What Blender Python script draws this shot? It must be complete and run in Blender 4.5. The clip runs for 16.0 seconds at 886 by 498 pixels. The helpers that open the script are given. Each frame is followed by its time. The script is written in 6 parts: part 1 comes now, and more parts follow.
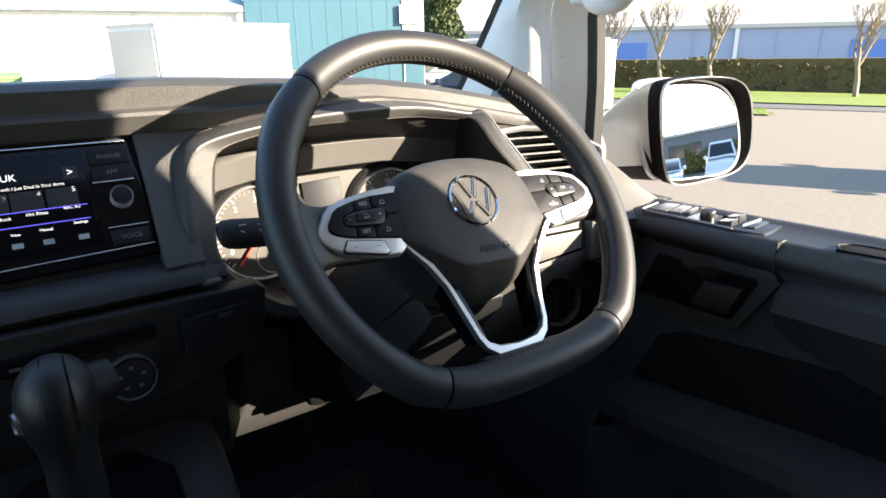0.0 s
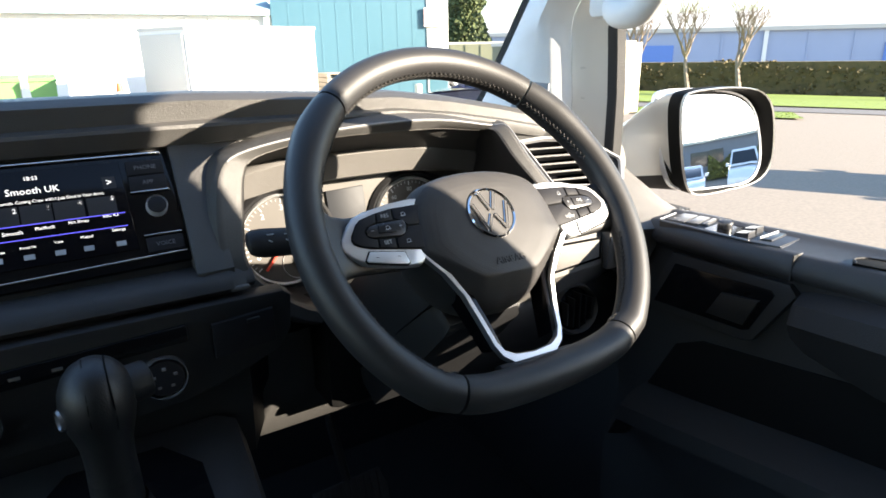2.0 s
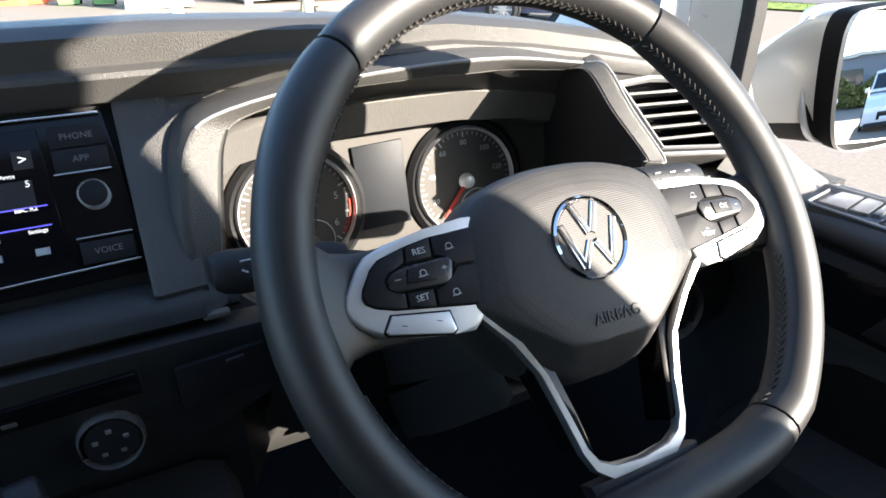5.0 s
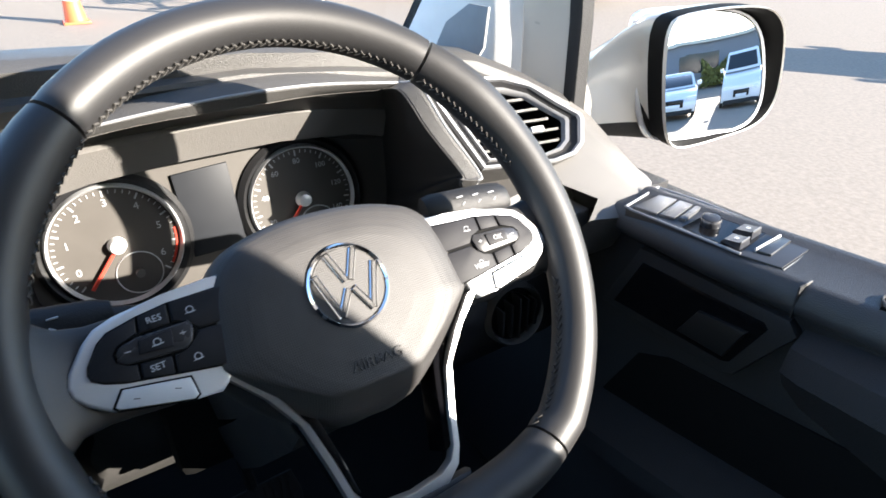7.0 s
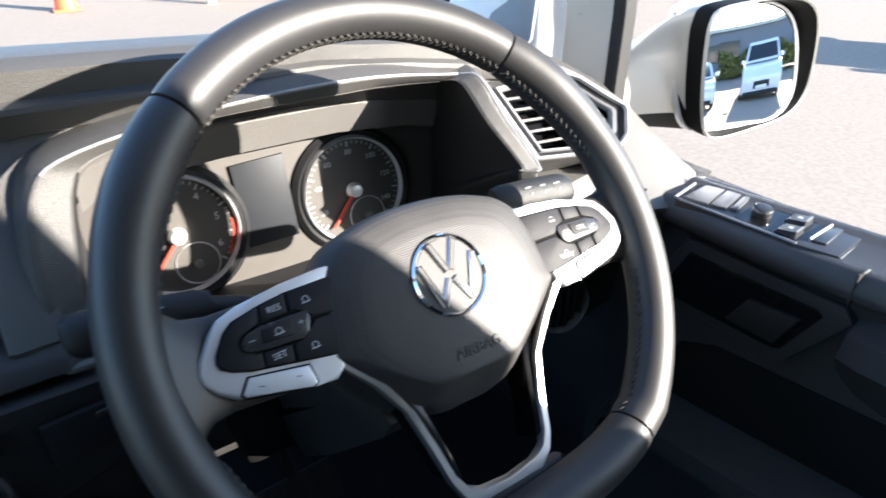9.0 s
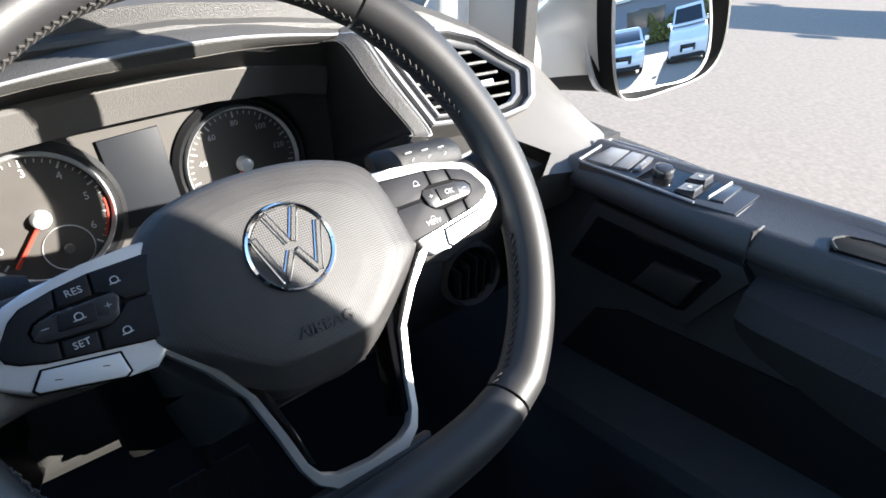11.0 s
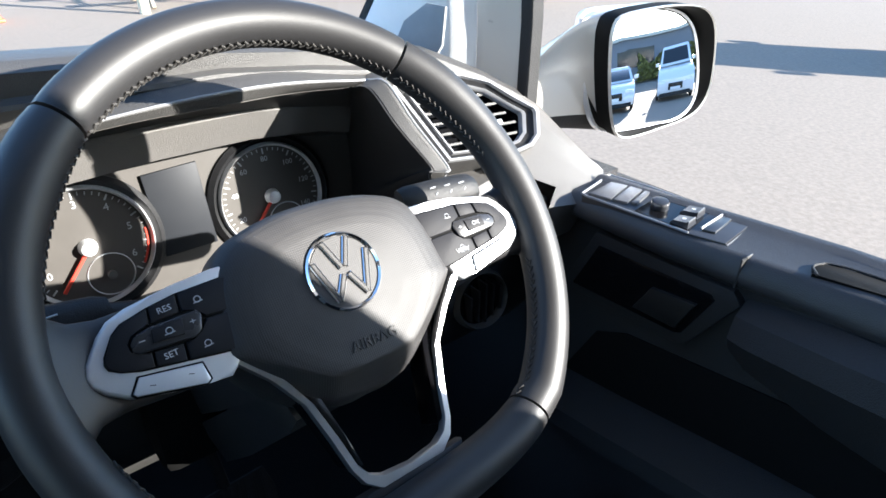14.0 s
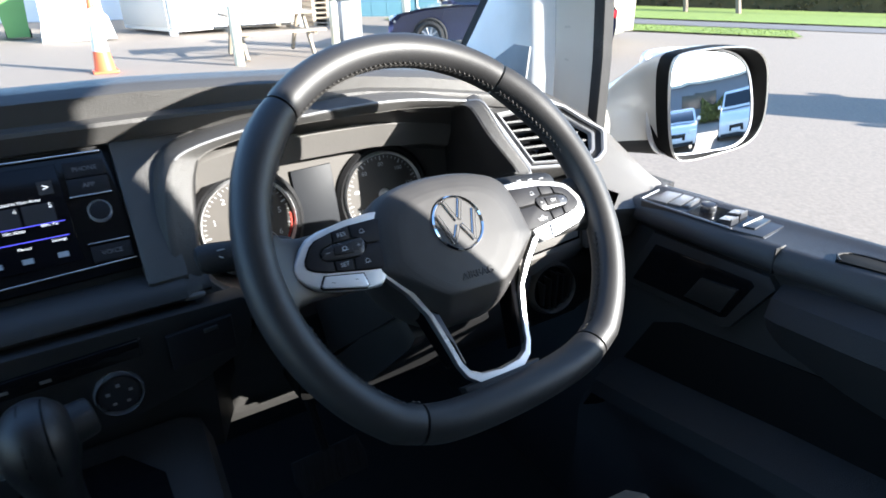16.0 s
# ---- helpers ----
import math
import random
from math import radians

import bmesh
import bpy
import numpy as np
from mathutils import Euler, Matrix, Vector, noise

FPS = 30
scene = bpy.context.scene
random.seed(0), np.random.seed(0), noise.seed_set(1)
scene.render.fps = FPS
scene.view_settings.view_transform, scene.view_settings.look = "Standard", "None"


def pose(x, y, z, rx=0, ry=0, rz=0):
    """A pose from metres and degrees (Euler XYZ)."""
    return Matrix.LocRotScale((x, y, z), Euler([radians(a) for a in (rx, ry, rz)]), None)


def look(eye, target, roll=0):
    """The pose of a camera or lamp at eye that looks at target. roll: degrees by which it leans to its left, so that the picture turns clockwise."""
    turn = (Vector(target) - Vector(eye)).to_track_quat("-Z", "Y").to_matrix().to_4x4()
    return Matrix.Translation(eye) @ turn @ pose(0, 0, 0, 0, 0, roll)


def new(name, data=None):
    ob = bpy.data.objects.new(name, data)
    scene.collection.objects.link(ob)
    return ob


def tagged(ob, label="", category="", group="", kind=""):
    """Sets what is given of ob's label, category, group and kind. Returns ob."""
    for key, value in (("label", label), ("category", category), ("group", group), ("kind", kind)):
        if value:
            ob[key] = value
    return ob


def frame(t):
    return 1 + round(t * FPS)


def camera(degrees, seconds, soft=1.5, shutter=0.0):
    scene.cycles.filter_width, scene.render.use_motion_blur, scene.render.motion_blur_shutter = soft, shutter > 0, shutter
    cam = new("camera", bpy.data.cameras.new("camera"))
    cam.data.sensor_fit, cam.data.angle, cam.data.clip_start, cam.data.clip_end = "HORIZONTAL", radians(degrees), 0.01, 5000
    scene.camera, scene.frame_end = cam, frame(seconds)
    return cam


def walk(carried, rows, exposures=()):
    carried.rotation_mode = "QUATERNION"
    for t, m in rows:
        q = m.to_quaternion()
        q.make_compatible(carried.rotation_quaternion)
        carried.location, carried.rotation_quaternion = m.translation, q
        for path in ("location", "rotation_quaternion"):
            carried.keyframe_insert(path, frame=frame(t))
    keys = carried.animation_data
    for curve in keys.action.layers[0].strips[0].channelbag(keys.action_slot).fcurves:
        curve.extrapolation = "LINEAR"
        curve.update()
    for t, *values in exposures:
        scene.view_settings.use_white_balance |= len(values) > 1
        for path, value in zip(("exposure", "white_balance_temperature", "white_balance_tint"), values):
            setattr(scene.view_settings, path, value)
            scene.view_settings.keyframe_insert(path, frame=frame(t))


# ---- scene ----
cam = camera(71.7, 16.0, soft=1.6, shutter=0.3)
PATH = [
    (0, (0.053, 0.019, 1.545), (1.087, 1.61, 0.913), -1),
    (0.5, (0.047, 0.012, 1.553), (1.056, 1.619, 0.92), -1),
    (1, (0.05, 0.011, 1.553), (1.1, 1.59, 0.917), -1.1),
    (1.5, (0.05, 0.011, 1.55), (1.073, 1.611, 0.925), -1.1),
    (2, (0.047, 0.004, 1.558), (1.022, 1.634, 0.934), -1),
    (2.5, (0.046, -0.07, 1.582), (0.902, 1.64, 0.997), -1.5),
    (3, (0.053, -0.115, 1.6), (0.836, 1.63, 1.016), -1.4),
    (3.2, (0.075, -0.083, 1.597), (0.849, 1.667, 1.014), -1.5),
    (5.3, (0.168, 0.202, 1.571), (0.9257, 1.774, 0.5933), -0.7),
    (5.5, (0.187, 0.19, 1.597), (0.9388, 1.751, 0.5981), -1.1),
    (6, (0.242, 0.168, 1.615), (1.123, 1.663, 0.6201), -0.5),
    (6.5, (0.266, 0.166, 1.611), (1.216, 1.62, 0.6192), -0.4),
    (7, (0.245, 0.161, 1.607), (1.178, 1.626, 0.6142), -0.6),
    (7.5, (0.209, 0.165, 1.593), (1.096, 1.651, 0.591), -0.5),
    (8, (0.16, 0.181, 1.573), (0.9889, 1.694, 0.5619), -0.4),
    (8.2, (0.141, 0.189, 1.562), (0.9739, 1.703, 0.556), -0.8),
    (8.5, (0.144, 0.189, 1.581), (0.9548, 1.705, 0.5588), -1.3),
    (9, (0.19, 0.19, 1.611), (1.135, 1.625, 0.5908), -0.3),
    (9.5, (0.235, 0.19, 1.605), (1.326, 1.516, 0.5808), -0.5),
    (9.7, (0.253, 0.18, 1.599), (1.367, 1.479, 0.5646), -0.6),
    (11.8, (0.255, 0.169, 1.591), (1.223, 1.525, 0.4867), -0.6),
    (12, (0.246, 0.169, 1.597), (1.22, 1.519, 0.4887), -0.7),
    (12.5, (0.223, 0.145, 1.614), (1.228, 1.505, 0.5482), -0.6),
    (13, (0.219, 0.152, 1.613), (1.285, 1.509, 0.5999), -0.4),
    (13.5, (0.21, 0.158, 1.611), (1.293, 1.506, 0.606), -0.3),
    (14, (0.208, 0.154, 1.614), (1.287, 1.508, 0.613), 0.2),
    (14.5, (0.202, 0.164, 1.611), (1.264, 1.535, 0.6161), -0.4),
    (15, (0.205, 0.161, 1.609), (1.232, 1.567, 0.6242), -0.1),
    (15.5, (0.162, 0.111, 1.622), (1.132, 1.557, 0.6372), -0.1),
    (16, (0.097, 0.041, 1.619), (1.046, 1.575, 0.7575), -0.8),
]
EXPOSURES = [(0, 2.28, 8100, 10), (1, 2.42, 8000, 10), (2.5, 2.38, 7850, 10), (3.2, 2.32, 7750, 10), (5.3, 2.55, 7200, 10), (6, 2.64, 7150, 10), (6.5, 2.54, 7100, 10), (7.5, 2.34, 7050, 10), (8.5, 2.42, 6950, 10), (9, 2.54, 6900, 10), (9.7, 2.46, 6850, 10), (11.8, 2.26, 6600, 8), (16, 2.30, 6500, 8)]
walk(cam, [(t, look(eye, target, roll)) for t, eye, target, roll in PATH], EXPOSURES)

# ---- light ----
SUN_WAY = Vector((0.864, -1.0, 0.43)).normalized()
world = bpy.data.worlds.new("sky")
scene.world = world
world.use_nodes = True
wn = world.node_tree.nodes
sky = wn.new("ShaderNodeTexSky")
sky.sky_type, sky.sun_disc = "NISHITA", False
sky.dust_density, sky.ozone_density = 0.4, 4.0
sky.sun_elevation = math.asin(SUN_WAY.z)
sky.sun_rotation = math.atan2(SUN_WAY.x, SUN_WAY.y)
world.node_tree.links.new(sky.outputs[0], wn["Background"].inputs[0])
wn["Background"].inputs[1].default_value = 0.14
sun_data = bpy.data.lights.new("sun", "SUN")
sun_data.energy, sun_data.angle, sun_data.color = 5.0, radians(0.5), (1.0, 0.96, 0.91)
sun = new("sun", sun_data)
sun.matrix_world = SUN_WAY.to_track_quat("Z", "Y").to_matrix().to_4x4()


# ---- materials ----
def material(name, color, rough=0.5, metal=0.0, vary=0.15, scale=60.0, bump=0.0, bump_scale=400.0, coat=0.0, spec=0.5, tint=None, emit=0.0, dots=0.0):
    m = bpy.data.materials.new(name)
    m.use_nodes = True
    nt, n = m.node_tree, m.node_tree.nodes
    b = n["Principled BSDF"]
    b.inputs["Roughness"].default_value, b.inputs["Metallic"].default_value = rough, metal
    b.inputs["Coat Weight"].default_value, b.inputs["Specular IOR Level"].default_value = coat, spec
    co = n.new("ShaderNodeTexCoord")
    no = n.new("ShaderNodeTexNoise")
    no.inputs["Scale"].default_value, no.inputs["Detail"].default_value = scale, 6.0
    nt.links.new(co.outputs["Object"], no.inputs["Vector"])
    turn = n.new("ShaderNodeMapping")
    nt.links.new(co.outputs["Object"], turn.inputs["Vector"])
    mix = n.new("ShaderNodeMix")
    mix.data_type = "RGBA"
    c2 = tint or tuple(min(1, c * (1 + vary)) for c in color)
    mix.inputs["A"].default_value = (*[c * (1 - vary) for c in color], 1)
    mix.inputs["B"].default_value = (*c2, 1)
    nt.links.new(no.outputs["Fac"], mix.inputs["Factor"])
    nt.links.new(mix.outputs["Result"], b.inputs["Base Color"])
    mr = n.new("ShaderNodeMapRange")
    mr.inputs["To Min"].default_value, mr.inputs["To Max"].default_value = max(0.0, rough - 0.06), min(1, rough + 0.06 if rough > 0 else 0)
    nt.links.new(no.outputs["Fac"], mr.inputs["Value"])
    nt.links.new(mr.outputs["Result"], b.inputs["Roughness"])
    if bump:
        vo = n.new("ShaderNodeTexVoronoi" if dots else "ShaderNodeTexNoise")
        vo.inputs["Scale"].default_value = bump_scale
        if dots:
            vo.inputs["Randomness"].default_value = 0.0
        else:
            vo.inputs["Detail"].default_value = 3.0
        nt.links.new(turn.outputs["Vector"], vo.inputs["Vector"])
        bu = n.new("ShaderNodeBump")
        bu.inputs["Strength"].default_value, bu.inputs["Distance"].default_value = bump, 0.002
        nt.links.new(vo.outputs[0], bu.inputs["Height"])
        nt.links.new(bu.outputs["Normal"], b.inputs["Normal"])
    if emit:
        b.inputs["Emission Color"].default_value = (*color, 1)
        b.inputs["Emission Strength"].default_value = emit
    return m


def glass(name, color=(1, 1, 1), alpha=0.08, rough=0.0):
    m = bpy.data.materials.new(name)
    m.use_nodes = True
    nt, n = m.node_tree, m.node_tree.nodes
    n.remove(n["Principled BSDF"])
    tr, gl, mx = n.new("ShaderNodeBsdfTransparent"), n.new("ShaderNodeBsdfGlossy"), n.new("ShaderNodeMixShader")
    tr.inputs[0].default_value = (*color, 1)
    gl.inputs["Roughness"].default_value = rough
    mx.inputs[0].default_value = 0.04
    nt.links.new(tr.outputs[0], mx.inputs[1])
    nt.links.new(gl.outputs[0], mx.inputs[2])
    nt.links.new(mx.outputs[0], n["Material Output"].inputs[0])
    return m


LEATHER = material("black leather", (0.022, 0.0215, 0.0225), 0.48, bump=0.07, bump_scale=1500, spec=0.52, scale=20)
LEATHER_PERF = material("perforated leather", (0.034, 0.032, 0.031), 0.46, bump=0.5, bump_scale=1200, spec=0.5, scale=30)
THREAD = material("dark thread", (0.060, 0.057, 0.054), 0.7)
HUB = material("dotted hub plastic", (0.044, 0.042, 0.042), 0.50, bump=0.14, bump_scale=760, dots=1.0, spec=0.35)
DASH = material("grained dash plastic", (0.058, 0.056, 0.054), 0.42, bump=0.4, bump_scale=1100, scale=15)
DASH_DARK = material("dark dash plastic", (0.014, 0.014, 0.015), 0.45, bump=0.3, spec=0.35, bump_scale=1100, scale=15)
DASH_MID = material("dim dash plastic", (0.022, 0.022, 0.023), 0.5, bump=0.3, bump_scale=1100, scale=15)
DASH_GREY = material("grey trim plastic", (0.115, 0.109, 0.103), 0.55, bump=0.3, bump_scale=900, scale=12)
SATIN = material("satin silver", (0.74, 0.75, 0.77), 0.36, metal=0.45, vary=0.05, bump=0.03, bump_scale=1500)
SATIN_DARK = material("satin metal", (0.50, 0.51, 0.52), 0.30, metal=0.85, vary=0.05, bump=0.03, bump_scale=1500)
CHROME = material("polished chrome", (0.85, 0.85, 0.86), 0.07, metal=1.0, vary=0.02)
PIANO = material("gloss black", (0.006, 0.006, 0.007), 0.10, vary=0.1, spec=0.22)
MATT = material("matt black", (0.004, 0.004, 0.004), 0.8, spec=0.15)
BUTTON = material("button black", (0.014, 0.014, 0.017), 0.55, bump=0.1, bump_scale=1500, spec=0.2)
RIM_BLACK = material("satin black", (0.030, 0.030, 0.033), 0.28, vary=0.1)
TRIM = material("satin grey trim", (0.32, 0.32, 0.33), 0.36, metal=0.25, vary=0.05)
FILL_BLACK = material("deep gloss black", (0.003, 0.003, 0.004), 0.12, spec=0.25)
RING = material("dull bright ring", (0.30, 0.30, 0.31), 0.22, metal=0.7, vary=0.05)
MARK = material("pale print", (0.45, 0.46, 0.48), 0.6, vary=0.03)
MARK_DIM = material("dim print", (0.16, 0.16, 0.17), 0.6, vary=0.03)
RED = material("red print", (0.55, 0.05, 0.03), 0.5, vary=0.05)
GAUGE = material("gauge face", (0.062, 0.056, 0.050), 0.55, vary=0.1)
LCD = material("grey display", (0.020, 0.022, 0.026), 0.5, spec=0.2, vary=0.05)
RUBBER = material("black rubber", (0.015, 0.015, 0.016), 0.75, bump=0.3, bump_scale=500)
CARPET = material("black carpet", (0.012, 0.012, 0.013), 0.95, bump=0.8, bump_scale=900)
HEADLINER = material("pale headliner cloth", (0.46, 0.46, 0.45), 0.9, bump=0.4, bump_scale=900, scale=30)
PILLAR = material("pale grey pillar plastic", (0.60, 0.61, 0.61), 0.55, bump=0.3, bump_scale=900, scale=14)
PAINT = material("pale beige metallic paint", (0.60, 0.57, 0.52), 0.30, metal=0.12, vary=0.01, coat=0.7)
MIRROR = material("mirror glass", (0.92, 0.93, 0.94), 0.0, metal=1.0, vary=0.0)
DOOR = material("dark door plastic", (0.022, 0.022, 0.024), 0.55, spec=0.35, bump=0.5, bump_scale=900, scale=15)
SWITCH = material("satin dark switch plastic", (0.026, 0.027, 0.031), 0.32, vary=0.1, bump=0.05)
SWITCH_GREY = material("satin grey switch plastic", (0.085, 0.085, 0.088), 0.35, vary=0.08)
TWEETER = material("mid grey speaker cover", (0.26, 0.265, 0.27), 0.7, bump=0.4, bump_scale=1300)
# lighter than DOOR: the sky's sheen on the flat top is in the colour
DOOR_SKYLIT = material("door plastic lightened for sky sheen", (0.046, 0.046, 0.049), 0.42, bump=0.3, bump_scale=1100, scale=15)
KNOB = material("worn black leather", (0.012, 0.012, 0.013), 0.42, bump=0.2, bump_scale=900, scale=30)
SEAT = material("beige seat leather", (0.42, 0.38, 0.32), 0.5, bump=0.3, bump_scale=500, scale=25)
SEAT_RED = material("dark red seat leather", (0.16, 0.02, 0.015), 0.5, bump=0.3, bump_scale=500)
GLASS = glass("clear glass")
TARMAC = material("worn tarmac", (0.215, 0.178, 0.143), 0.92, vary=0.38, scale=26.0, bump=0.9, bump_scale=60, tint=(0.285, 0.240, 0.196))
GRASS = material("mown grass", (0.15, 0.21, 0.03), 0.9, vary=0.3, scale=3, bump=0.8, bump_scale=40)
WHITE_WALL = material("white wall sheet", (0.75, 0.75, 0.74), 0.6, vary=0.06, scale=0.6)
BLUE_WALL = material("teal blue cladding", (0.045, 0.125, 0.165), 0.5, vary=0.08, scale=0.6)


# ---- helpers ----
def link(bm, name, mat, parent=None, label="", smooth=True, m=None):
    me = bpy.data.meshes.new(name)
    bmesh.ops.recalc_face_normals(bm, faces=bm.faces)
    if m is not None:
        bm.transform(m)
    bm.to_mesh(me)
    bm.free()
    for p in me.polygons:
        p.use_smooth = smooth
    if smooth:
        me.set_sharp_from_angle(angle=radians(38))
    me.materials.append(mat)
    ob = new(name, me)
    if parent:
        ob.parent = parent
        ob.matrix_parent_inverse = parent.matrix_basis.inverted()
    if label:
        tagged(ob, label)
    return ob


def part(name, bm, mat, parent, label="", smooth=True, m=None):
    return link(bm, name, mat, parent, label, smooth, m)


def thing(name, label, category, at=(0, 0, 0), group="", kind=""):
    ob = new(name)
    ob.empty_display_size = 0.02
    ob.matrix_basis = Matrix.Translation(at)
    return tagged(ob, label, category, group, kind)


def box(x0, x1, y0, y1, z0, z1, bevel=0.0, seg=2):
    bm = bmesh.new()
    bmesh.ops.create_cube(bm, size=1)
    bm.transform(Matrix.Translation(((x0 + x1) / 2, (y0 + y1) / 2, (z0 + z1) / 2)) @ Matrix.Diagonal((x1 - x0, y1 - y0, z1 - z0, 1)))
    if bevel:
        bmesh.ops.bevel(bm, geom=bm.edges[:], offset=bevel, segments=seg, profile=0.5, affect="EDGES")
    return bm


def prism(poly, lo, hi, bevel=0.0, seg=2, m=None):
    """A flat outline in x, y, thick from lo to hi along z."""
    bm = bmesh.new()
    a = [bm.verts.new((x, y, lo)) for x, y in poly]
    b = [bm.verts.new((x, y, hi)) for x, y in poly]
    top = bm.faces.new(b)
    bm.faces.new(a[::-1])
    for i in range(len(poly)):
        j = (i + 1) % len(poly)
        bm.faces.new((a[i], a[j], b[j], b[i]))
    if bevel:
        bmesh.ops.bevel(bm, geom=list(top.edges), offset=bevel, segments=seg, profile=0.5, affect="EDGES")
    if m is not None:
        bm.transform(m)
    return bm


def loft(loops, closed=True, caps=True):
    bm = bmesh.new()
    rows = [[bm.verts.new(p) for p in l] for l in loops]
    n = len(loops[0])
    for r, s in zip(rows, rows[1:]):
        for i in range(n if closed else n - 1):
            j = (i + 1) % n
            bm.faces.new((r[i], r[j], s[j], s[i]))
    if caps and closed:
        bm.faces.new(rows[0][::-1])
        bm.faces.new(rows[-1])
    return bm


def smooth_path(pts, n=6, closed=False):
    """Catmull-Rom through the points."""
    pts = [Vector(p) for p in pts]
    out, k = [], len(pts)
    for i in range(k if closed else k - 1):
        p = [pts[(i + d) % k] if closed else pts[min(max(i + d, 0), k - 1)] for d in (-1, 0, 1, 2)]
        for s in range(n):
            t = s / n
            out.append(0.5 * (2 * p[1] + (p[2] - p[0]) * t + (2 * p[0] - 5 * p[1] + 4 * p[2] - p[3]) * t * t + (3 * p[1] - p[0] - 3 * p[2] + p[3]) * t ** 3))
    if not closed:
        out.append(pts[-1])
    return out


def tube(path, radius, sides=10, closed=False, up=(0, 0, 1), squash=1.0):
    path = [Vector(p) for p in path]
    k, loops = len(path), []
    for i, p in enumerate(path):
        d = (path[(i + 1) % k] if closed or i < k - 1 else p) - (path[i - 1] if closed or i > 0 else p)
        d.normalize()
        s = d.cross(Vector(up)).normalized()
        w = s.cross(d).normalized()
        r = radius(i / k) if callable(radius) else radius
        loops.append([p + (s * math.cos(a) * squash + w * math.sin(a)) * r for a in (2 * math.pi * j / sides for j in range(sides))])
    if closed:
        loops.append(loops[0])
        bm = loft(loops, True, False)
        bmesh.ops.remove_doubles(bm, verts=bm.verts[:], dist=1e-6)
        return bm
    return loft(loops)


def cyl(p, q, r0, r1=None, sides=24, bevel=0.0):
    p, q = Vector(p), Vector(q)
    d = (q - p).normalized()
    s = d.orthogonal().normalized()
    w = d.cross(s)
    r1 = r0 if r1 is None else r1
    prof = [(p, r0), (q, r1)] if not bevel else [(p, r0), (q - d * bevel, r1), (q - d * bevel * 0.3, r1 - bevel * 0.3), (q, r1 - bevel)]
    return loft([[c + (s * math.cos(a) + w * math.sin(a)) * r for a in (2 * math.pi * j / sides for j in range(sides))] for c, r in prof])


def ring(c, axis, r_out, r_in, depth, sides=40, lift=0.4):
    c, d = Vector(c), Vector(axis).normalized()
    s = d.orthogonal().normalized()
    w = d.cross(s)
    prof = [(0, r_out), (depth * lift, r_out), (depth, (r_out + r_in) / 2), (depth * lift, r_in), (0, r_in)]
    loops = [[c + d * h + (s * math.cos(a) + w * math.sin(a)) * r for h, r in prof] for a in (2 * math.pi * j / sides for j in range(sides))]
    loops.append(loops[0])
    bm = loft(loops, True, False)
    bmesh.ops.remove_doubles(bm, verts=bm.verts[:], dist=1e-6)
    return bm


def strip(lines):
    """A sheet between neighbouring lines of points."""
    return loft(lines, closed=False)


def merge(*bms):
    out = bmesh.new()
    for b in bms:
        me = bpy.data.meshes.new("t")
        b.to_mesh(me)
        b.free()
        out.from_mesh(me)
        bpy.data.meshes.remove(me)
    return out


def frame_at(origin, x, z):
    """A pose whose x axis and z axis lie along those given."""
    x, z = Vector(x).normalized(), Vector(z).normalized()
    y = z.cross(x).normalized()
    m = Matrix((x, y, z)).transposed().to_4x4()
    m.translation = origin
    return m


def lettering(name, text, size, m, mat, parent, label="", depth=0.0003):
    cu = bpy.data.curves.new("text", "FONT")
    cu.body, cu.size, cu.extrude, cu.align_x, cu.align_y = text, size, depth, "CENTER", "CENTER"
    cu.resolution_u = 2
    tmp = new("text", cu)
    me = bpy.data.meshes.new_from_object(tmp.evaluated_get(bpy.context.evaluated_depsgraph_get()))
    bpy.data.objects.remove(tmp)
    bpy.data.curves.remove(cu)
    bm = bmesh.new()
    bm.from_mesh(me)
    bpy.data.meshes.remove(me)
    return part(name, bm, mat, parent, label, smooth=False, m=m)


# ---- van body around the camera ----
def gz(x):
    """Height of the yard, which falls gently towards the road."""
    return -0.03 * max(min(x, 40.0), -5.0)


shell = thing("van_body", "pale beige van body shell with grey cloth headliner", "van", (0, -1, 0.5))
# roof with headliner
part("headliner", box(-0.84, 0.84, -2.2, 0.30, 1.885, 1.90, 0.004), HEADLINER, shell, "pale grey cloth headliner")
part("roof", box(-0.90, 0.90, -2.25, 0.36, 1.905, 1.95, 0.01), PAINT, shell)
# floor, rear bulkhead and sides below the windows
part("floor_mat", box(-0.84, 0.80, -2.2, 1.3, 0.62, 0.66), CARPET, shell, "black carpeted cab floor")
part("bulkhead", box(-0.84, 0.84, -2.24, -2.2, 0.62, 1.90), DOOR, shell)
part("firewall", box(-0.80, 0.80, 1.18, 1.22, 0.62, 1.22), CARPET, shell)
part("side_panel", box(0.80, 0.86, -2.2, -0.27, 0.62, 1.88), PAINT, shell)
part("side_panel", box(-0.86, -0.80, -2.2, -0.3, 0.62, 1.88), PAINT, shell)
part("side_panel", box(-0.86, -0.80, -0.3, 1.2, 0.62, 1.22), DOOR, shell)
part("kick_panel", box(0.76, 0.80, 0.56, 1.2, 0.62, 1.33), DOOR, shell)
part("side_panel", box(0.86, 0.90, -0.10, 1.2, 0.45, 1.22), PAINT, shell)
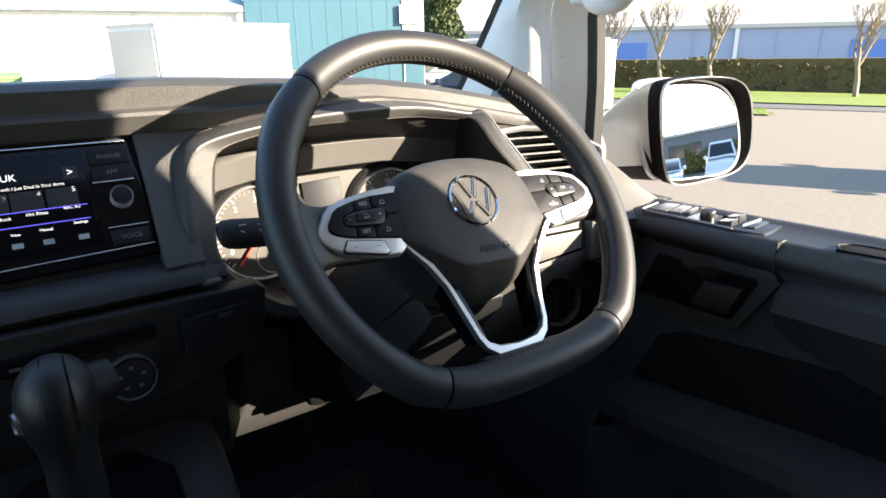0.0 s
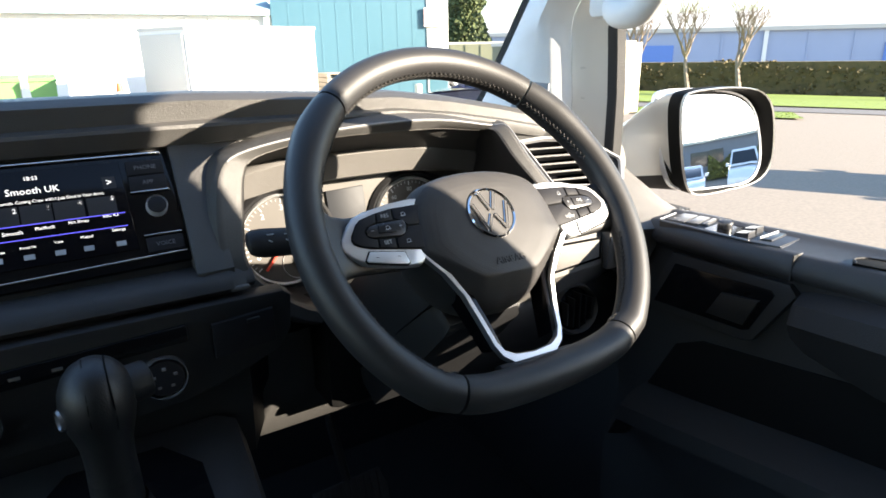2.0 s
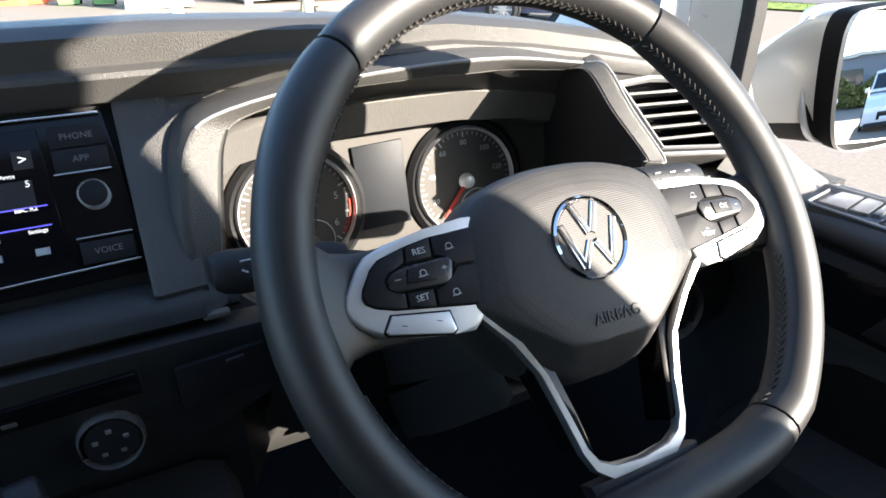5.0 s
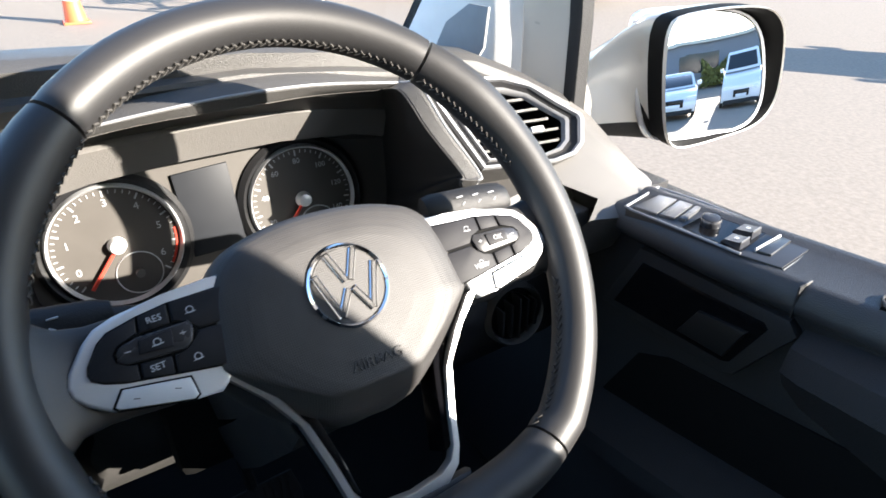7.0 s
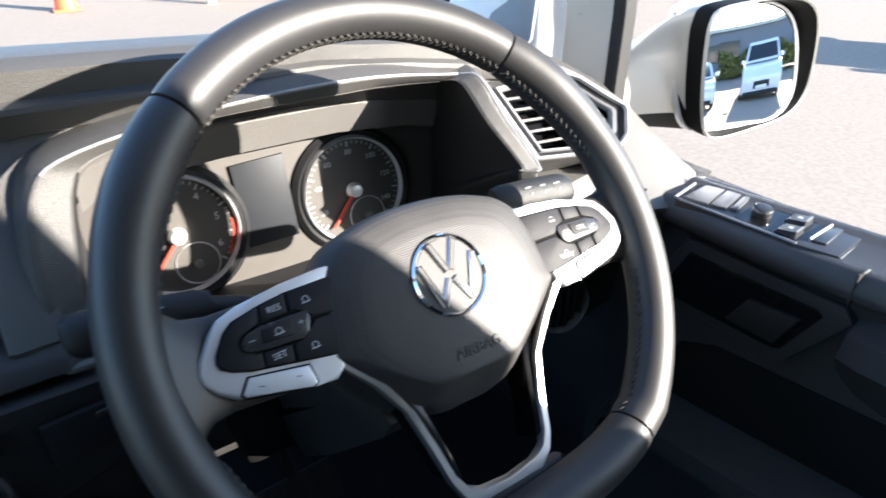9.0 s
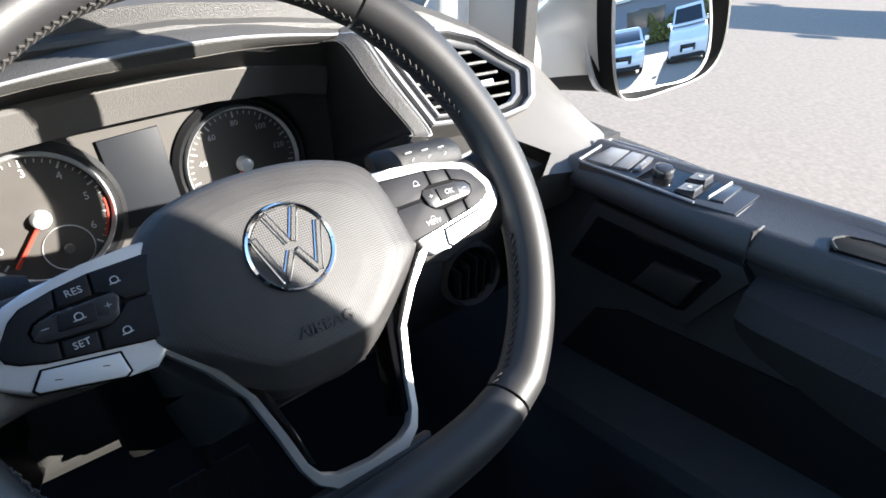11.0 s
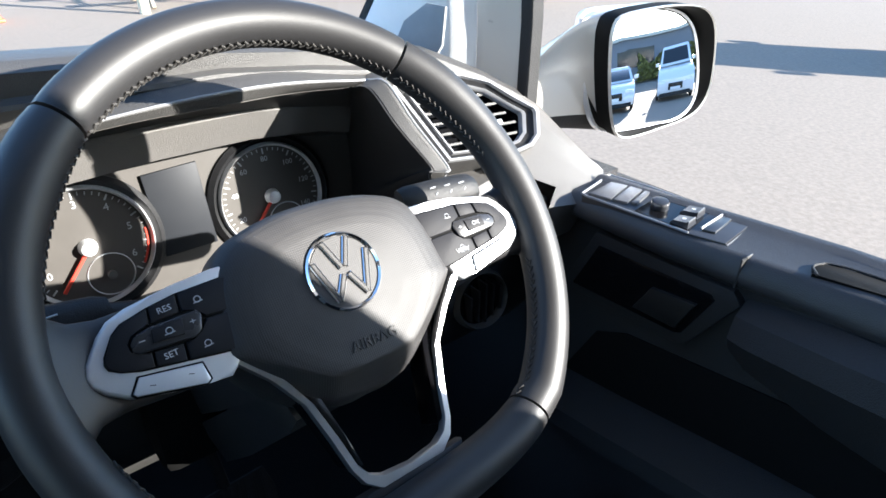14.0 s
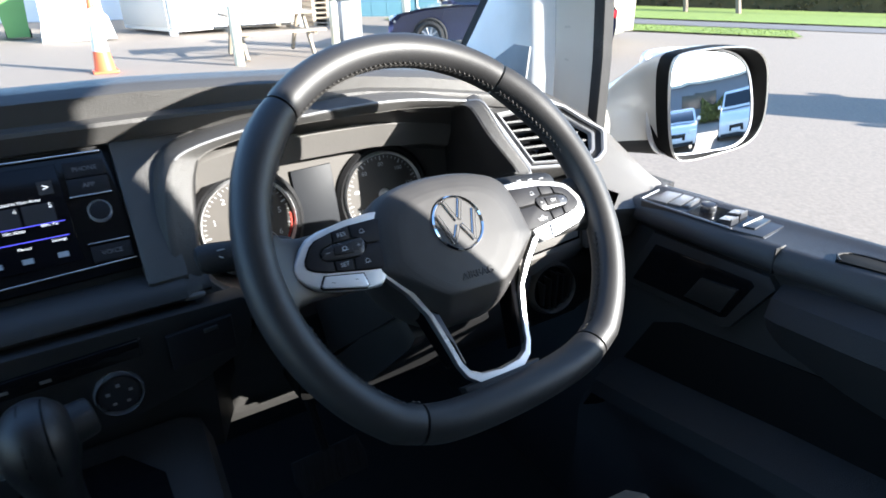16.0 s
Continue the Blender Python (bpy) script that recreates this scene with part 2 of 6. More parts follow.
# B pillar, leaning with the door's rear edge
by = lambda z: 0.2426 - 0.2128 * z
part("b_pillar", loft([[(0.74, by(z), z), (0.80, by(z), z), (0.83, by(z) - 0.02, z), (0.83, -0.4, z), (0.74, -0.4, z)] for z in (0.66, 1.1, 1.5, 1.89)]), PILLAR, shell, "pale grey B pillar trim")
part("bonnet", loft([[(-0.88, y, 0.55), (-0.90, y, z - 0.12), (-0.78, y, z), (0.78, y, z), (0.90, y, z - 0.12), (0.88, y, 0.55)] for y, z in ((1.23, 1.16), (1.55, 1.12), (1.85, 1.04), (1.98, 0.90), (2.02, 0.60))]), PAINT, shell, "pale beige bonnet and nose")
part("sill", box(-0.88, 0.88, -2.2, 1.22, 0.40, 0.615, 0.02), PAINT, shell)
for y in (1.45, -1.55):
    for sx in (-1, 1):
        wheel_z = gz(sx * 0.8) + 0.33
        tyre = part("wheel", ring((sx * 0.76, y, wheel_z), (sx, 0, 0), 0.33, 0.21, 0.18, 36, 0.85), RUBBER, shell, "black tyre")
        part("rim", cyl((sx * 0.78, y, wheel_z), (sx * 0.92, y, wheel_z), 0.215, 0.20, 28, 0.02), SATIN, tyre)
# A pillar: screen edge to door window edge
zs = [1.36, 1.42, 1.48, 1.55, 1.58, 1.60, 1.62, 1.64, 1.66, 1.68, 1.70, 1.78, 1.90]
wy = lambda z: 0.975 - (z - 1.485) * 0.90
dy = lambda z: 0.700 if z < 1.58 else 0.700 - (13.5 * (z - 1.58) ** 2 if z < 1.68 else 0.135 + 2.7 * (z - 1.68))
cols = [[], [], [], [], [], [], [], []]
for z in zs:
    w, d = wy(z), dy(z)
    top = max(0.0, (z - 1.5)) * 0.10
    cols[0].append((0.77 - top, w + 0.03, z))
    cols[1].append((0.735 - top, w, z))
    cols[2].append((0.715 - top, w - 0.03, z))
    cols[3].append((0.700 - top, d + (w - d) * 0.42 + 0.01, z))
    cols[4].append((0.706 - top, d + 0.078, z))
    cols[5].append((0.712 - top, d + 0.070, z))
    cols[6].append((0.740 - top, d + 0.055, z))
part("a_pillar_trim", strip(cols[:7]), PILLAR, shell, "pale grey A pillar trim")
lean = lambda z: max(0.0, z - 1.5) * 0.10
part("door_frame", loft([[(0.740 - lean(z), dy(z) + 0.0545, z), (0.744 - lean(z), dy(z) + 0.046, z), (0.757 - lean(z), dy(z) + 0.036, z), (0.775 - lean(z), dy(z) + 0.013, z), (0.802 - lean(z), dy(z) + 0.014, z), (0.802 - lean(z), dy(z) + 0.07, z)] for z in zs]), PAINT, shell, "pale beige painted door frame")
part("window_seal", loft([[(0.7745 - lean(z), dy(z) + 0.0128, z), (0.778 - lean(z), dy(z) + 0.004, z), (0.782 - lean(z), dy(z), z), (0.80 - lean(z), dy(z), z), (0.80 - lean(z), dy(z) + 0.0125, z)] for z in zs]), RUBBER, shell, "black rubber window seal")
part("screen_seal", loft([[(0.735 - max(0, z - 1.5) * 0.1, wy(z) + 0.002, z), (0.729 - max(0, z - 1.5) * 0.1, wy(z) + 0.012, z), (0.76 - max(0, z - 1.5) * 0.1, wy(z) + 0.05, z), (0.775 - max(0, z - 1.5) * 0.1, wy(z) + 0.03, z)] for z in zs]), RUBBER, shell, "black rubber screen edge")
part("roof_rail", box(0.72, 0.86, -0.3, 0.62, 1.876, 1.92, 0.008), HEADLINER, shell)
part("tweeter_cover", prism([(0, 0), (0.062, 0.0), (0.068, 0.012), (0.066, 0.054), (0.040, 0.056), (0.012, 0.034)], 0, 0.004, 0.001, m=frame_at((0.634, 0.785, 1.452), (0.35, -0.94, 0), (-0.85, -0.32, 0.25))), TWEETER, shell, "grey tweeter cover on the pillar")

screen = thing("windscreen", "clear laminated windscreen above the dashboard", "windscreen", (0, 0.95, 1.5), kind="structure")
pane = part("pane", strip([[(x, 1.06 - 0.08 * (x / 0.75) ** 2, 1.44), (x * 0.93, 0.58 - 0.05 * (x / 0.75) ** 2, 1.91)] for x in (-0.75, -0.4, 0, 0.4, 0.75)]), GLASS, screen)
pane.visible_shadow = False

# ---- steering wheel ----
WO = Vector((0.3555, 0.443, 1.411))
WN = Vector((0.035, -0.7825, 0.6226)).normalized()
WM = frame_at(WO, (0.7825, 0.035, 0), WN)
HUB.node_tree.nodes["Mapping"].inputs["Rotation"].default_value = WM.to_3x3().transposed().to_euler()
WH = WM @ pose(0.0007, -0.0043, 0, 0, 0, -2.5)
WP = WM @ pose(0.0044, -0.0068, 0, 0, 0, -2.5) @ Matrix.Diagonal((1.035, 1, 1, 1))
WS = WM @ pose(0.005, 0, 0, 0, 0, -2.5)


def rim_point(deg):
    a = radians(deg)
    r = 0.1695
    s = -math.sin(a)
    if s > 0.5:
        flat = 0.1490 / s
        r = r if flat > r + 0.02 else (r ** -14 + flat ** -14) ** (-1 / 14)
    return Vector((r * math.cos(a) * 0.980, r * math.sin(a), 0))


def rim_radius(deg):
    d = deg % 360
    bulge = max(0, 1 - abs(d - 35) / 16) + max(0, 1 - abs(d - 145) / 16)
    low = max(0, 1 - abs(d - 270) / 60)
    return 0.0153 + 0.0016 * bulge + 0.0014 * low


def rim_section(a, b, step=3.0, trim=0.35):
    degs = [a + trim + (b - a - 2 * trim) * i / max(2, round((b - a) / step)) for i in range(max(2, round((b - a) / step)) + 1)]
    loops = []
    for i, d in enumerate(degs):
        p = rim_point(d)
        t = (rim_point(d + 0.5) - rim_point(d - 0.5)).normalized()
        s = Vector((t.y, -t.x, 0))
        k = rim_radius(d) * (0.965 if i in (0, len(degs) - 1) else 1)
        loops.append([p + (s * math.cos(q) * 0.97 + Vector((0, 0, 1)) * math.sin(q) * 1.06) * k for q in (2 * math.pi * j / 18 for j in range(18))])
    return loft(loops)


def rim_stitches(a, b, step):
    bm = bmesh.new()
    d = a + 1
    side = 1
    while d < b - 1:
        p = rim_point(d)
        t = (rim_point(d + 0.5) - rim_point(d - 0.5)).normalized()
        s = Vector((t.y, -t.x, 0))
        q = radians(180 - 10)
        r = rim_radius(d)
        c = p + (s * math.cos(q) + Vector((0, 0, 1)) * math.sin(q)) * r * 1.01
        out = (c - p).normalized()
        across = t.cross(out).normalized()
        long = (t * 0.75 + across * 0.65 * side).normalized()
        wide = out.cross(long)
        vs = [bm.verts.new(c + across * 0.0012 * side + long * u * 0.0019 + wide * v * 0.00042 + out * h) for u in (-1, 1) for v in (-1, 1) for h in (-0.0004, 0.0005)]
        for f in ((0, 1, 3, 2), (4, 6, 7, 5), (0, 4, 5, 1), (2, 3, 7, 6), (1, 5, 7, 3), (0, 2, 6, 4)):
            bm.faces.new([vs[i] for i in f])
        side = -side
        d += step
    return bm


wheel = thing("steering_wheel", "black leather steering wheel with satin silver spokes and buttons", "steering wheel", WO)
SEAMS = (49.0, 131.0, 236.0, 304.0)
part("rim_top", rim_section(SEAMS[0], SEAMS[1]), LEATHER, wheel, "smooth black leather upper rim", m=WM)
part("rim_left", rim_section(SEAMS[1], SEAMS[2]), LEATHER, wheel, m=WM)
part("rim_bottom", rim_section(SEAMS[2], SEAMS[3]), LEATHER, wheel, m=WM)
part("rim_right", rim_section(SEAMS[3], 360 + SEAMS[0]), LEATHER, wheel, m=WM)
for a, b in ((SEAMS[0], SEAMS[1]), (SEAMS[1], 165), (195, SEAMS[2]), (SEAMS[3], 345), (375, 360 + SEAMS[0])):
    tagged(part("stitching", rim_stitches(a, b, 0.95), THREAD, wheel, "dark cross stitching along the inner rim", False, WM), kind="stuff")

HUB_HALF = [(0, 0.0545), (0.016, 0.054), (0.032, 0.052), (0.046, 0.0485), (0.059, 0.0435), (0.0695, 0.034), (0.0765, 0.018), (0.0805, -0.0085), (0.0815, -0.016), (0.0785, -0.0235), (0.066, -0.040), (0.050, -0.0555), (0.034, -0.0665), (0.016, -0.0730)]
hub_outline = [tuple(p)[:2] for p in smooth_path([(x, y, 0) for x, y in HUB_HALF + [(0, -0.073)] + [(-x, y) for x, y in HUB_HALF[:0:-1]]], 3, True)]


def hub_layer(k, z):
    pts = []
    for x, y in hub_outline:
        x, y = x * k, (y + 0.008) * k - 0.008
        drop = max(0.0, -0.0515 + max(0, abs(x) - 0.028) * 0.7 - y) * 0.95
        pts.append((x, y, z - drop))
    return pts


HUB_RISE = [(0.97, -0.040), (1.0, -0.028), (1.0, -0.012), (0.994, -0.0075), (0.98, -0.004), (0.955, -0.0005), (0.92, 0.0025), (0.87, 0.0046), (0.8, 0.0063), (0.72, 0.0077), (0.64, 0.0084), (0.45, 0.0091), (0.2, 0.0095), (0.03, 0.0096)]
hub_rings = HUB_RISE[:3]
for (k0, z0), (k1, z1) in zip(HUB_RISE[2:], HUB_RISE[3:]):
    steps = max(1, round((k0 - k1) / 0.012))
    hub_rings += [(k0 + (k1 - k0) * i / steps, z0 + (z1 - z0) * i / steps) for i in range(1, steps + 1)]
hub = part("airbag_cover", loft([hub_layer(k, z) for k, z in hub_rings]), HUB, wheel, "dark grained plastic airbag cover", m=WH)
part("emblem_ring", ring((0, 0.005, 0.0095), (0, 0, 1), 0.0245, 0.0222, 0.0022, 56), CHROME, hub, "chrome emblem ring", m=WH)


def bar(p, q, w, z0, z1):
    p, q = Vector((*p, 0)), Vector((*q, 0))
    n = Vector((-(q - p).y, (q - p).x, 0)).normalized() * w / 2
    return prism([(p + n)[:2], (p - n)[:2], (q - n)[:2], (q + n)[:2]], z0, z1, 0.0005, 1)


for p, q in (
        ((-0.0085, 0.0248), (-0.0012, 0.0075)), ((0.0085, 0.0248), (0.0012, 0.0075)),
        ((-0.0185, 0.0145), (-0.0095, -0.0115)), ((0.0185, 0.0145), (0.0095, -0.0115)),
        ((-0.0098, -0.0115), (-0.0015, 0.0030)), ((0.0098, -0.0115), (0.0015, 0.0030))):
    strut = part("emblem_bar", bar(p, q, 0.0046, 0.0092, 0.0110), CHROME, hub, "chrome slanted emblem bar", m=WH)
    part("bar_fill", bar(p, q, 0.0027, 0.0100, 0.0113), HUB, strut, "grey bar face", m=WH)
part("emblem_disc", cyl((0, 0.005, 0.0080), (0, 0.005, 0.0098), 0.0215, sides=40), HUB, hub, m=WH)
lettering("airbag_text", "AIRBAG", 0.0092, WH @ pose(0.0025, -0.0400, 0.0092), DASH_MID, hub, "embossed airbag lettering", 0.0004)
for sx in (-0.0495, 0.0485):
    part("horn_mark", merge(bar((sx - 0.003, 0.0060), (sx + 0.002, 0.0068), 0.0008, 0.0064, 0.0080), bar((sx + 0.002, 0.0082), (sx + 0.0023, 0.0050), 0.0008, 0.0064, 0.0080)), DASH_DARK, hub, m=WH)

POD = [(0.058, 0.0345), (0.072, 0.0338), (0.095, 0.0315), (0.117, 0.0275), (0.1265, 0.0238), (0.1325, 0.0180), (0.1405, 0.0065), (0.1425, 0.0005), (0.1415, -0.0050), (0.137, -0.0105), (0.128, -0.0168), (0.110, -0.0212), (0.0915, -0.0245), (0.080, -0.0252), (0.074, -0.0200)]
PANEL = [(0.060, 0.0284), (0.093, 0.0268), (0.108, 0.0242), (0.1215, 0.0205), (0.1265, 0.0165), (0.1325, 0.0072), (0.1335, 0.0032), (0.1325, 0.0000), (0.128, -0.0030), (0.119, -0.0060), (0.081, -0.0122), (0.060, -0.0150)]
PAD_KEYS = [
    [(0.0935, 0.0262), (0.107, 0.0238), (0.1082, 0.0156), (0.0943, 0.0164)],
    [(0.061, 0.0276), (0.0923, 0.0262), (0.0930, 0.0164), (0.0855, 0.0152), (0.0832, 0.0098), (0.060, 0.0092)],
    [(0.060, 0.0080), (0.0832, 0.0086), (0.0857, 0.0036), (0.0900, 0.0002), (0.0962, 0.0), (0.0970, -0.0090), (0.081, -0.0112), (0.061, -0.0140)],
    [(0.0976, 0.0), (0.1112, 0.0010), (0.1120, -0.0062), (0.0984, -0.0088)],
    [(0.108, 0.0236), (0.121, 0.0198), (0.126, 0.0160), (0.1318, 0.0070), (0.1328, 0.0032), (0.1318, 0.0004), (0.1275, -0.0024), (0.119, -0.0053), (0.1132, -0.0061), (0.1126, 0.0013), (0.1180, 0.0018), (0.1216, 0.0045), (0.1222, 0.0092), (0.1192, 0.0132), (0.1094, 0.0154)],
]
CRADLE = [(0.094, -0.0245), (0.080, -0.0270), (0.0640, -0.0440), (0.0505, -0.064), (0.0430, -0.090), (0.0378, -0.112), (0.0330, -0.1225), (0.023, -0.1305), (0.0, -0.1330)]
CRADLE_IN = [(0.088, -0.0180), (0.070, -0.0270), (0.0560, -0.0450), (0.0440, -0.066), (0.0365, -0.091), (0.0322, -0.1095), (0.0275, -0.1165), (0.019, -0.1205), (0.0, -0.1225)]


def mirrored(poly, side):
    return [(x * side, y) for x, y in (poly if side > 0 else poly[::-1])]


for side, name in ((-1, "left"), (1, "right")):
    web = []
    for x, hy, yc, hz, zc in ((0.072, 0.0270, 0.003, 0.0060, -0.0130), (0.105, 0.0262, 0.003, 0.0065, -0.0125), (0.130, 0.0250, 0.003, 0.0080, -0.0115), (0.142, 0.0270, 0.003, 0.0100, -0.0095), (0.150, 0.0330, 0.002, 0.0120, -0.0065), (0.157, 0.0430, 0.001, 0.0128, -0.0035), (0.163, 0.0560, 0.0, 0.0120, -0.0015), (0.167, 0.0660, 0.0, 0.0080, -0.0005)):
        row = []
        for q in (2 * math.pi * j / 32 for j in range(32)):
            c, d = math.cos(q), math.sin(q)
            yy = yc + hy * math.copysign(abs(c) ** 0.7, c)
            bow = 3.0 * yy * yy * max(0.0, (x - 0.140) / 0.027)
            row.append((side * (x - bow), yy, zc + hz * math.copysign(abs(d) ** 0.6, d)))
        web.append(row)
    spoke = part("spoke", loft(web), LEATHER, wheel, "black leather spoke", m=WP)
    part("spoke_trim", prism(mirrored(POD, side), -0.0065, 0.0012, 0.0022, 3), SATIN, spoke, "satin silver spoke trim", m=WP)
    pad = part("button_pad", prism(mirrored(PANEL, side), 0.0004, 0.0020, 0.0006), MATT, spoke, "black switch pad", m=WP)
    part("rocker_frame", prism(mirrored([(0.0865, 0.0150), (0.110, 0.0140), (0.1180, 0.0118), (0.1205, 0.0085), (0.1200, 0.0045), (0.1170, 0.0025), (0.0905, 0.0012), (0.0868, 0.0040), (0.0845, 0.0120)], side), 0.0022, 0.0044, 0.0012), RIM_BLACK, pad, "dark raised switch frame", m=WP)
    part("rocker_button", prism(mirrored([(0.0945, 0.0130), (0.1095, 0.0122), (0.1108, 0.0052), (0.0955, 0.0045)], side), 0.0036, 0.0056, 0.0009), BUTTON, pad, m=WP)
    for key in PAD_KEYS:
        part("key", prism(mirrored(key, side), 0.0014, 0.0032, 0.0007), BUTTON, pad, m=WP)
    lower = part("lower_button", prism(mirrored([(0.0925, -0.0128), (0.1215, -0.0082), (0.1262, -0.0150), (0.1250, -0.0168), (0.0935, -0.0238), (0.0910, -0.0222)], side), 0.0004, 0.0030, 0.0010), SATIN, spoke, "satin silver rocker button", m=WP)
    part("button_slot", prism(mirrored([(0.0915, -0.0120), (0.1222, -0.0072), (0.1275, -0.0152), (0.1256, -0.0178), (0.0930, -0.0248), (0.0900, -0.0225)], side), 0.0003, 0.0016, 0.0003), MATT, spoke, m=WP)
    words = (("RES", 0.1005, 0.0203), ("SET", 0.1045, -0.0030)) if side < 0 else (("OK", 0.1028, 0.0088), ("VIEW", 0.0860, -0.0060))
    for text, x, y in words:
        h = 0.0058 if text == "OK" else 0.0033
        lettering("button_text", text, 0.0046, WP @ pose(x * side, y, h, 0, 0, -3 * side), MARK, pad)
    part("button_mark", bar((0.1134 * side, 0.0082), (0.1166 * side, 0.0082), 0.0006, 0.0026, 0.0048), MARK, pad, smooth=False, m=WP)
    part("button_mark", merge(bar((0.0884 * side, 0.0095), (0.0916 * side, 0.0095), 0.0006, 0.0026, 0.0048), bar((0.0900 * side, 0.0082), (0.0900 * side, 0.0108), 0.0006, 0.0026, 0.0048)), MARK, pad, smooth=False, m=WP)
    for x, y, h in ((0.0840, 0.0200, 0.0031), (0.0865, -0.0040, 0.0031), (0.1020, 0.0088, 0.0056)):
        if side > 0 and h > 0.005:
            continue
        part("button_icon", merge(ring((x * side, y, h), (0, 0, 1), 0.0019, 0.0014, 0.0004, 16), bar(((x - 0.0027) * side, y - 0.0012), ((x + 0.0027) * side, y - 0.0016), 0.0005, h, h + 0.0004)), MARK, pad, smooth=False, m=WP)
    for x in (0.099, 0.117):
        part("button_mark", bar(((x - 0.0015) * side, -0.0155 + (x - 0.11) * 0.1), ((x + 0.0015) * side, -0.0145 + (x - 0.11) * 0.1), 0.0008, 0.0028, 0.0033), BUTTON, lower, smooth=False, m=WP)

cr_out = CRADLE + [(-x, y) for x, y in CRADLE[-2::-1]]
CRADLE_IN = [(c * 0.85 + a * 0.15, d * 0.85 + b * 0.15) for (a, b), (c, d) in zip(CRADLE, CRADLE_IN)]
cr_in = CRADLE_IN + [(-x, y) for x, y in CRADLE_IN[-2::-1]]
deep = lambda y: 0.003 - 0.0095 * min(1, max(0, (-0.03 - y) / 0.04))
loops = []
for (a, b), (c, d) in zip(cr_out, cr_in):
    h = deep(b)
    loops.append([(a, b, h - 0.0085), (a, b, h - 0.0045), (a * 0.9 + c * 0.1, b * 0.9 + d * 0.1, h - 0.0022), (a * 0.15 + c * 0.85, b * 0.15 + d * 0.85, h - 0.0022), (c, d, h - 0.004), (c, d, h - 0.0085)])
part("lower_spoke", loft(loops), SATIN_DARK, wheel, "satin silver lower spoke", m=WS)
for side in (-1, 1):
    part("lower_spoke_lining", prism(mirrored([(0.044, -0.045), (0.058, -0.043), (0.0485, -0.066), (0.0415, -0.091), (0.0365, -0.111), (0.028, -0.113), (0.0335, -0.088), (0.0385, -0.066)], side), -0.034, -0.0115, 0.002), FILL_BLACK, wheel, "gloss black lower spoke lining", m=WS)
part("lower_spoke_foot", prism([(-0.040, -0.128), (0.040, -0.128), (0.034, -0.152), (-0.034, -0.152)], -0.018, -0.008, 0.003), LEATHER, wheel, m=WS)

column = thing("steering_column", "dark plastic steering column shroud behind the wheel", "steering column", WO)
part("upper_shroud", loft([[(a * k, b * k - 0.012, z) for a, b in ((0.055, 0.035), (0.062, 0.0), (0.055, -0.040), (-0.055, -0.040), (-0.062, 0.0), (-0.055, 0.035), (-0.03, 0.045), (0.03, 0.045))] for z, k in ((-0.045, 0.92), (-0.055, 1.0), (-0.17, 1.08), (-0.26, 1.1))]), DASH_DARK, column, m=WM)
part("lower_shroud", loft([[(a * k, b * k - 0.012 - s, z) for a, b in ((0.052, -0.035), (0.045, -0.070), (-0.045, -0.070), (-0.052, -0.035))] for z, k, s in ((-0.06, 0.9, 0), (-0.07, 1.0, 0), (-0.17, 1.15, 0.005), (-0.26, 1.2, 0.01))]), DASH_DARK, column, m=WM)
# matt black puts the shade under the column into the surround's colour
part("knee_bolster", box(0.247, 0.470, 0.595, 0.70, 1.160, 1.275, 0.012), MATT, column, "plastic surround under the column, blackened for shade")
for side, lab in ((-1, "black indicator stalk"), (1, "black wiper stalk")):
    st = thing("column_stalk", lab + " on the steering column", "stalk", WO)
    sy = 0.041 if side < 0 else 0.036
    part("stalk_arm", tube([Vector((0.05 * side, 0.010, -0.085)), Vector((0.10 * side, sy - 0.010, -0.080)), Vector((0.135 * side, sy, -0.075))], 0.008, 12, up=(0, 0, 1)), DASH_DARK, st, m=WM)
    part("stalk_end", loft([[(x * side, sy - (x - 0.15) * 0.12 * side + math.sin(q) * 0.0125 * k, -0.075 + math.cos(q) * 0.008 * k) for q in (2 * math.pi * j / 20 for j in range(20))] for x, k in ((0.112, 0.75), (0.120, 0.95), (0.150, 1.05), (0.178, 1.08), (0.186, 1.0), (0.190, 0.8), (0.1915, 0.4))]), DASH_DARK, st, m=WM)
    for x in (0.142, 0.157, 0.172):
        y = sy - (x - 0.15) * 0.12 * side
        part("stalk_mark", merge(bar(((x - 0.003) * side, y + 0.004), ((x + 0.003) * side, y + 0.004), 0.0011, -0.0680, -0.0660), bar((x * side, y - 0.003), ((x + 0.003) * side, y - 0.001), 0.0011, -0.0680, -0.0660)), MARK, st, smooth=False, m=WM)

# ---- dashboard ----
dash = thing("dashboard", "dark grained plastic dashboard under the windscreen", "dashboard", (0, 0.8, 1.3))
TOP_L = [(1.10, 1.30), (1.06, 1.37), (0.93, 1.462), (0.80, 1.503), (0.705, 1.520), (0.672, 1.519), (0.661, 1.5125), (0.6635, 1.4935), (0.655, 1.4905), (0.654, 1.487), (0.662, 1.4705), (0.70, 1.455), (0.80, 1.36)]
TOP_M = [(1.10, 1.30), (1.06, 1.36), (0.93, 1.450), (0.80, 1.492), (0.700, 1.511), (0.668, 1.510), (0.657, 1.504), (0.658, 1.492), (0.650, 1.4895), (0.649, 1.486), (0.655, 1.476), (0.70, 1.455), (0.80, 1.36)]
TOP_R = [(1.08, 1.30), (1.03, 1.35), (0.90, 1.425), (0.80, 1.455), (0.715, 1.470), (0.690, 1.468), (0.682, 1.462), (0.680, 1.452), (0.672, 1.449), (0.671, 1.445), (0.674, 1.435), (0.70, 1.42), (0.78, 1.32)]
